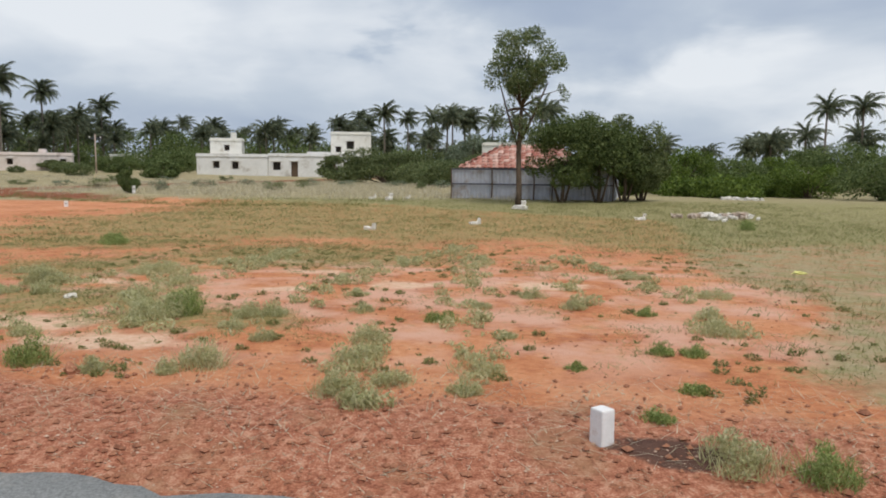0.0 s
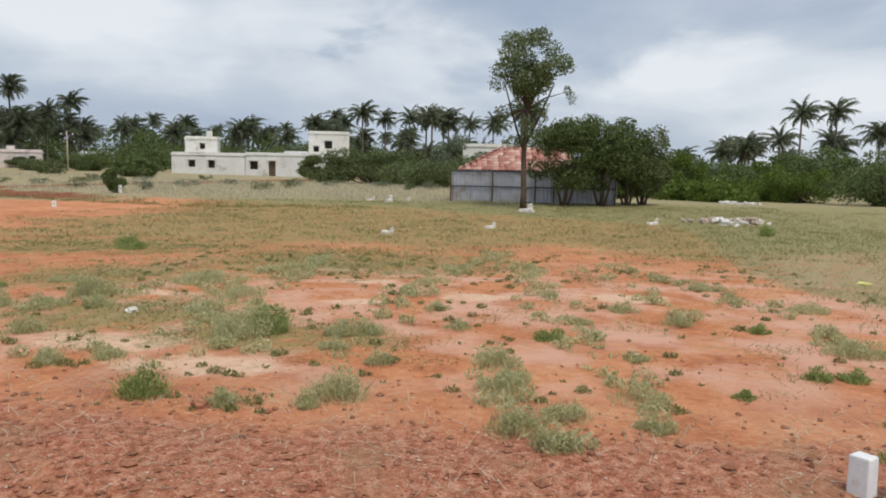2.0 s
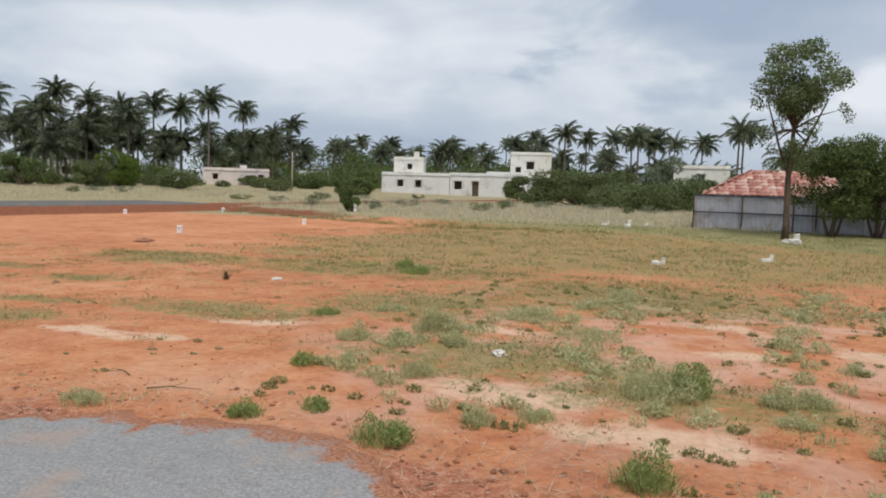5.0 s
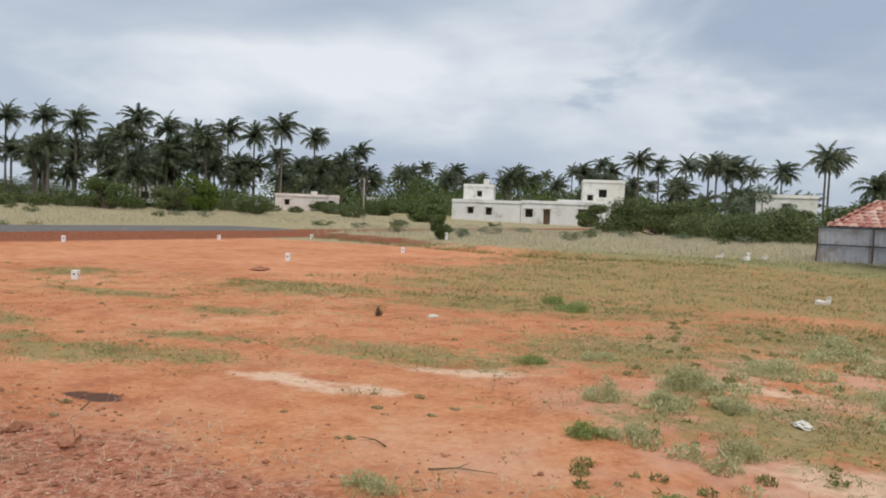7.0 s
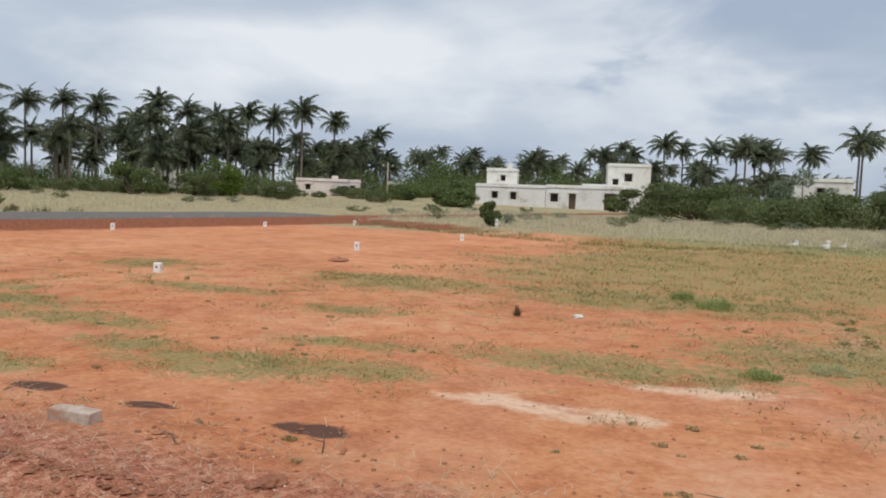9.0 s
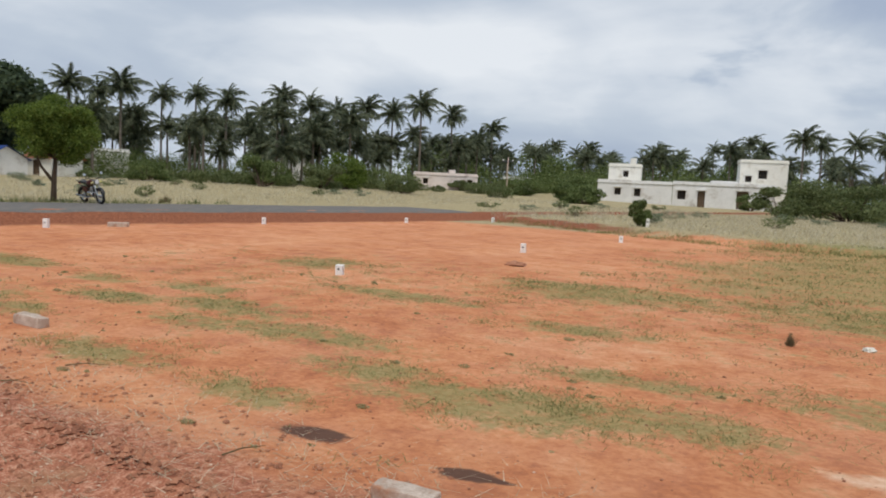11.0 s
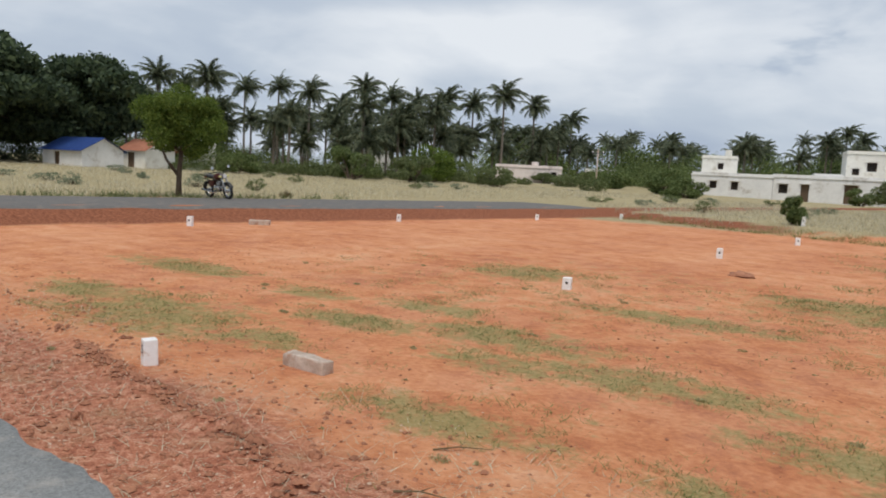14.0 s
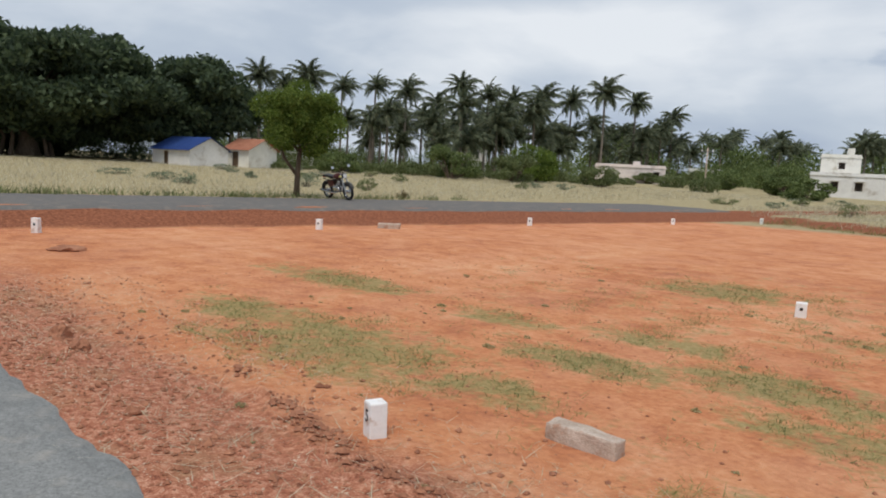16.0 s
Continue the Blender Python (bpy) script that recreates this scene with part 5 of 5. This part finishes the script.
for k, (x, y, r, h, kind) in enumerate(WEEDS):
    weed(x, y, r * 0.7, h * 0.9, WK[kind][0], WK[kind][1], 300 + k)

# scattered low tufts, thick where the ground is green
gr = np.random.default_rng(9)


def scatter(name, count, x0, x1, y0, y1, chance, h, w, material, label, per=10, spread=0.12, lean=0.6):
    centres = []
    tries = 0
    while len(centres) < count * per and tries < count * 12:
        tries += 1
        x, y = gr.uniform(x0, x1), gr.uniform(y0, y1)
        if gr.uniform() < chance(x, y):
            for _ in range(per):
                px, py = x + gr.normal() * spread, y + gr.normal() * spread
                centres.append((px, py, height(px, py) - 0.004))
    v, f = blades(gr, centres, h, w, lean)
    tagged(new(name, mesh_from(name, v, f, material)), label, "grass", kind="stuff")


def on_green(x, y):
    if y < road_edge(x) + 0.25:
        return 0.0
    g_ = cover(x, y)[0]
    return max(0.0, g_ + 0.7 * noise.noise((x * 1.3, y * 1.3, 4)) - 0.25)


scatter("grass", 4600, -25, 5, 4.0, 15, on_green, 0.045, 0.004, M_GRASS, "short sparse green grass on red earth", 14, 0.09, 1.2)
scatter("grass", 4200, -17, 12, 14, 32, on_green, 0.075, 0.008, M_GRASS, "short meadow grass around the shed", 10, 0.16, 1.0)
scatter("dry_grass", 1600, 2, 16, 4, 30, lambda x, y: 0.6 * cover(x, y)[2], 0.09, 0.006, M_MEADOW, "half-dry olive brown meadow grass", 12, 0.16, 0.8)
scatter("dry_grass", 3000, -30, 4, 31, 70, lambda x, y: 0.8 if y > north_line(x) + 0.8 else 0.0, 0.26, 0.012, M_STRAW, "tall dry straw-coloured grass", 9, 0.25, 0.5)
scatter("dry_grass", 4200, -85, -36, -5, 75, lambda x, y: 0.9 if x < west_line(y) - 6.8 else 0.0, 0.26, 0.012, M_STRAW, "tall dry straw-coloured grass beyond the road", 9, 0.3, 0.5)
scatter("rim_grass", 220, -27, -3, 28, 38, lambda x, y: 0.9 if -0.7 < y - north_line(x) < 0.8 else 0.0, 0.16, 0.012, M_GRASS, "rough green grass along the low bank", 12, 0.15, 0.7)
scatter("grass", 140, -42, -36, 6, 45, lambda x, y: 0.9 if 6.3 < west_line(y) - x < 7.4 else 0.0, 0.25, 0.014, M_OLIVE, "rough green grass along the road's shoulder", 12, 0.2, 0.6)

scatter("straw_litter", 3600, -26, 5, 1.8, 6.4, lambda x, y: 0.9 if 0.1 < y - road_edge(x) < 2.2 else 0.0, 0.04, 0.0035, M_STRAW, "short bits of straw strewn on the red verge", 4, 0.2, 3.0)

# weeds along old wheel tracks, too many to count
cl = []
TRACKS = [[(-0.15, 3.0), (-0.32, 3.45), (-0.36, 4.35), (-0.6, 5.1)], [(0.55, 5.9), (0.26, 6.6), (0.2, 8.7), (0.25, 11.5), (-0.4, 14.5)], [(-1.7, 6.55), (-1.4, 8.8), (-1.1, 11.2), (-0.1, 14.6)],
          [(0.82, 4.1), (0.48, 4.6), (0.38, 5.7)], [(1.7, 7.0), (1.75, 8.5), (1.55, 9.9), (1.45, 12.5)], [(-3.3, 6.3), (-3.3, 7.6), (-3.55, 10.0), (-3.4, 14.3)],
          [(-5.3, 5.4), (-4.3, 4.95), (-4.0, 5.6), (-3.2, 5.2), (-2.2, 5.25), (-1.8, 5.4)], [(-5.9, 5.9), (-5.3, 7.4), (-4.6, 8.8)], [(2.7, 5.4), (2.9, 6.6), (2.6, 9.4), (1.9, 13.0)], [(-3.1, 5.9), (-3.9, 7.4), (-4.4, 9.0), (-3.9, 11.0)]]
for line in TRACKS:
    for p, q in zip(line, line[1:]):
        for k in range(int(15 * math.dist(p, q))):
            u, s = gr.uniform(), gr.uniform(0.02, 0.095)
            x, y = p[0] + (q[0] - p[0]) * u + gr.normal() * 0.17, p[1] + (q[1] - p[1]) * u + gr.normal() * 0.17
            if noise.noise((x * 1.6, y * 1.6, 8)) > -0.1:
                cl.append((x, y, height(x, y) + s * 0.5, s * 1.4, s * 1.2, s * 0.8))
v, f = leaf_cloud(gr, cl, 26000, 0.017, -0.9, 3.2)
tagged(new("low_weeds", mesh_from("low_weeds", v, f, M_WEED_GREY)), "low grey-green weeds along old wheel tracks", "weeds", kind="stuff")

# small dark seedlings and stubs dotted between the larger weeds
cl = []
while len(cl) < 480:
    x, y = gr.uniform(-6.2, 5.0), 3.4 + 10.5 * gr.uniform() ** 1.3
    if noise.noise((x * 0.9, y * 0.9, 21)) + 0.25 * gr.normal() < 0.0:
        continue
    s = 0.014 + 0.036 * gr.uniform() ** 2
    cl.append((x, y, height(x, y) + s * 0.45, s * 1.7, s * 1.3, s * 0.75))
v, f = leaf_cloud(gr, cl, 17000, 0.013, -0.8, 3.2)
tagged(new("seedlings", mesh_from("seedlings", v, f, M_GRASS)), "small dark green seedlings dotted over red earth", "weeds", kind="stuff")
cl = []
while len(cl) < 110:
    x, y = gr.uniform(-24, -6), 4.4 + 9 * gr.uniform() ** 1.4
    if noise.noise((x * 0.7, y * 0.7, 33)) + 0.2 * gr.normal() < 0.08:
        continue
    s = 0.01 + 0.025 * gr.uniform() ** 2
    cl.append((x, y, height(x, y) + s * 0.4, s * 2.2, s * 1.5, s * 0.6))
v, f = leaf_cloud(gr, cl, 4200, 0.011, -0.5, 3.0)
tagged(new("seedlings", mesh_from("seedlings", v, f, M_MEADOW)), "small brown withered stubs on the bare plot", "weeds", kind="stuff")

# far shrubs dotted over the dry grass
for k in range(40):
    x, y = (gr.uniform(-75, -42), gr.uniform(8, 62)) if k % 2 else (gr.uniform(-34, -4), gr.uniform(40, 72))
    if x > west_line(y) - 7 and k % 2:
        continue
    bush(x, y, gr.uniform(0.4, 1.0), gr.uniform(0.4, 0.9), gr.uniform(0.4, 0.8), 700, 0.05, M_PALE if k % 3 else M_OLIVE, "small wild shrub in dry grass", 500 + k, "shrub")


# dry twigs on the verge
tw = random.Random(3)
for x, y, l, a in ((-15.9, 4.4, 0.35, 20), (-13.2, 4.3, 0.3, 70), (-16.2, 5.2, 0.4, 40), (-9.9, 4.6, 0.4, 120), (-10.9, 4.35, 0.3, 150), (-6.8, 4.5, 0.45, 15), (-7.3, 4.9, 0.3, 160)):
    z = height(x, y) + 0.01
    dx, dy = math.cos(radians(a)) * l, math.sin(radians(a)) * l
    bm = tubed([(x, y, z), (x + dx * 0.4, y + dy * 0.4 + 0.02, z + 0.015), (x + dx, y + dy, z + 0.005)], [0.007, 0.005, 0.002], 5)
    tube(bm, [(x + dx * 0.4, y + dy * 0.4 + 0.02, z + 0.015), (x + dx * 0.6 - dy * 0.3, y + dy * 0.6 + dx * 0.3, z + 0.02)], [0.004, 0.001], 4)
    tagged(new("twig", mesh_bm("twig", bm, M_PALM_DRY)), "thin dry twig lying on red earth", "twig")


# ---- clods and pebbles of the verge ----
def stones(name, count, size, material, label, where, seed):
    q = np.random.default_rng(seed)
    base = np.array([(1, 0, 0), (-1, 0, 0), (0, 1, 0), (0, -1, 0), (0, 0, 1), (0, 0, -1)], dtype=float)
    tri = [(0, 2, 4), (2, 1, 4), (1, 3, 4), (3, 0, 4), (2, 0, 5), (1, 2, 5), (3, 1, 5), (0, 3, 5)]
    v, f = [], []
    while len(v) < count * 6:
        x, y = where(q)
        s = size * q.uniform(0.35, 1.0) ** 2 * q.uniform(0.7, 1.6)
        pts = base * q.uniform(0.6, 1.3, (6, 3)) * s
        a = q.uniform(0, 6.28)
        ca, sa = math.cos(a), math.sin(a)
        z = height(x, y) + s * 0.25
        b = len(v)
        v += [(x + p[0] * ca - p[1] * sa, y + p[0] * sa + p[1] * ca, z + p[2] * 0.6) for p in pts]
        f += [tuple(b + i for i in t_) for t_ in tri]
    tagged(new(name, mesh_from(name, v, f, material)), label, "gravel", kind="stuff")


def verge(q):
    x = q.uniform(-26, 5)
    return x, road_edge(x) + 0.05 + abs(q.normal()) * 0.95


def plot(q):
    return q.uniform(-26, 5), q.uniform(4.0, 14)


def apron(q):
    return q.uniform(-7.2, -4.7), q.uniform(2.3, 3.3)


def rut(q):
    """The crumbled crest thrown up beside an old tyre rut."""
    x = q.uniform(-21, -10)
    while noise.noise((x * 1.1, 5, 5)) < -0.15:
        x = q.uniform(-21, -10)
    return x, road_edge(x) + rut_line(x) + q.normal() * 0.1


stones("clods", 1500, 0.03, M_CLOD, "crumbled red clods along an old tyre rut", rut, 6)
stones("clods", 9000, 0.022, M_CLOD, "loose dark red clods along the verge", verge, 1)
stones("clods", 700, 0.034, M_CLOD, "larger red clods along the verge", verge, 2)
stones("pebbles", 6500, 0.011, M_PEBBLE, "pale pebbles mixed into the red verge", verge, 3)
stones("clods", 5000, 0.016, M_CLOD, "small red clods over the plot", plot, 4)
stones("pebbles", 3000, 0.014, M_PEBBLE, "grey chips of stone on the dust apron", apron, 5)
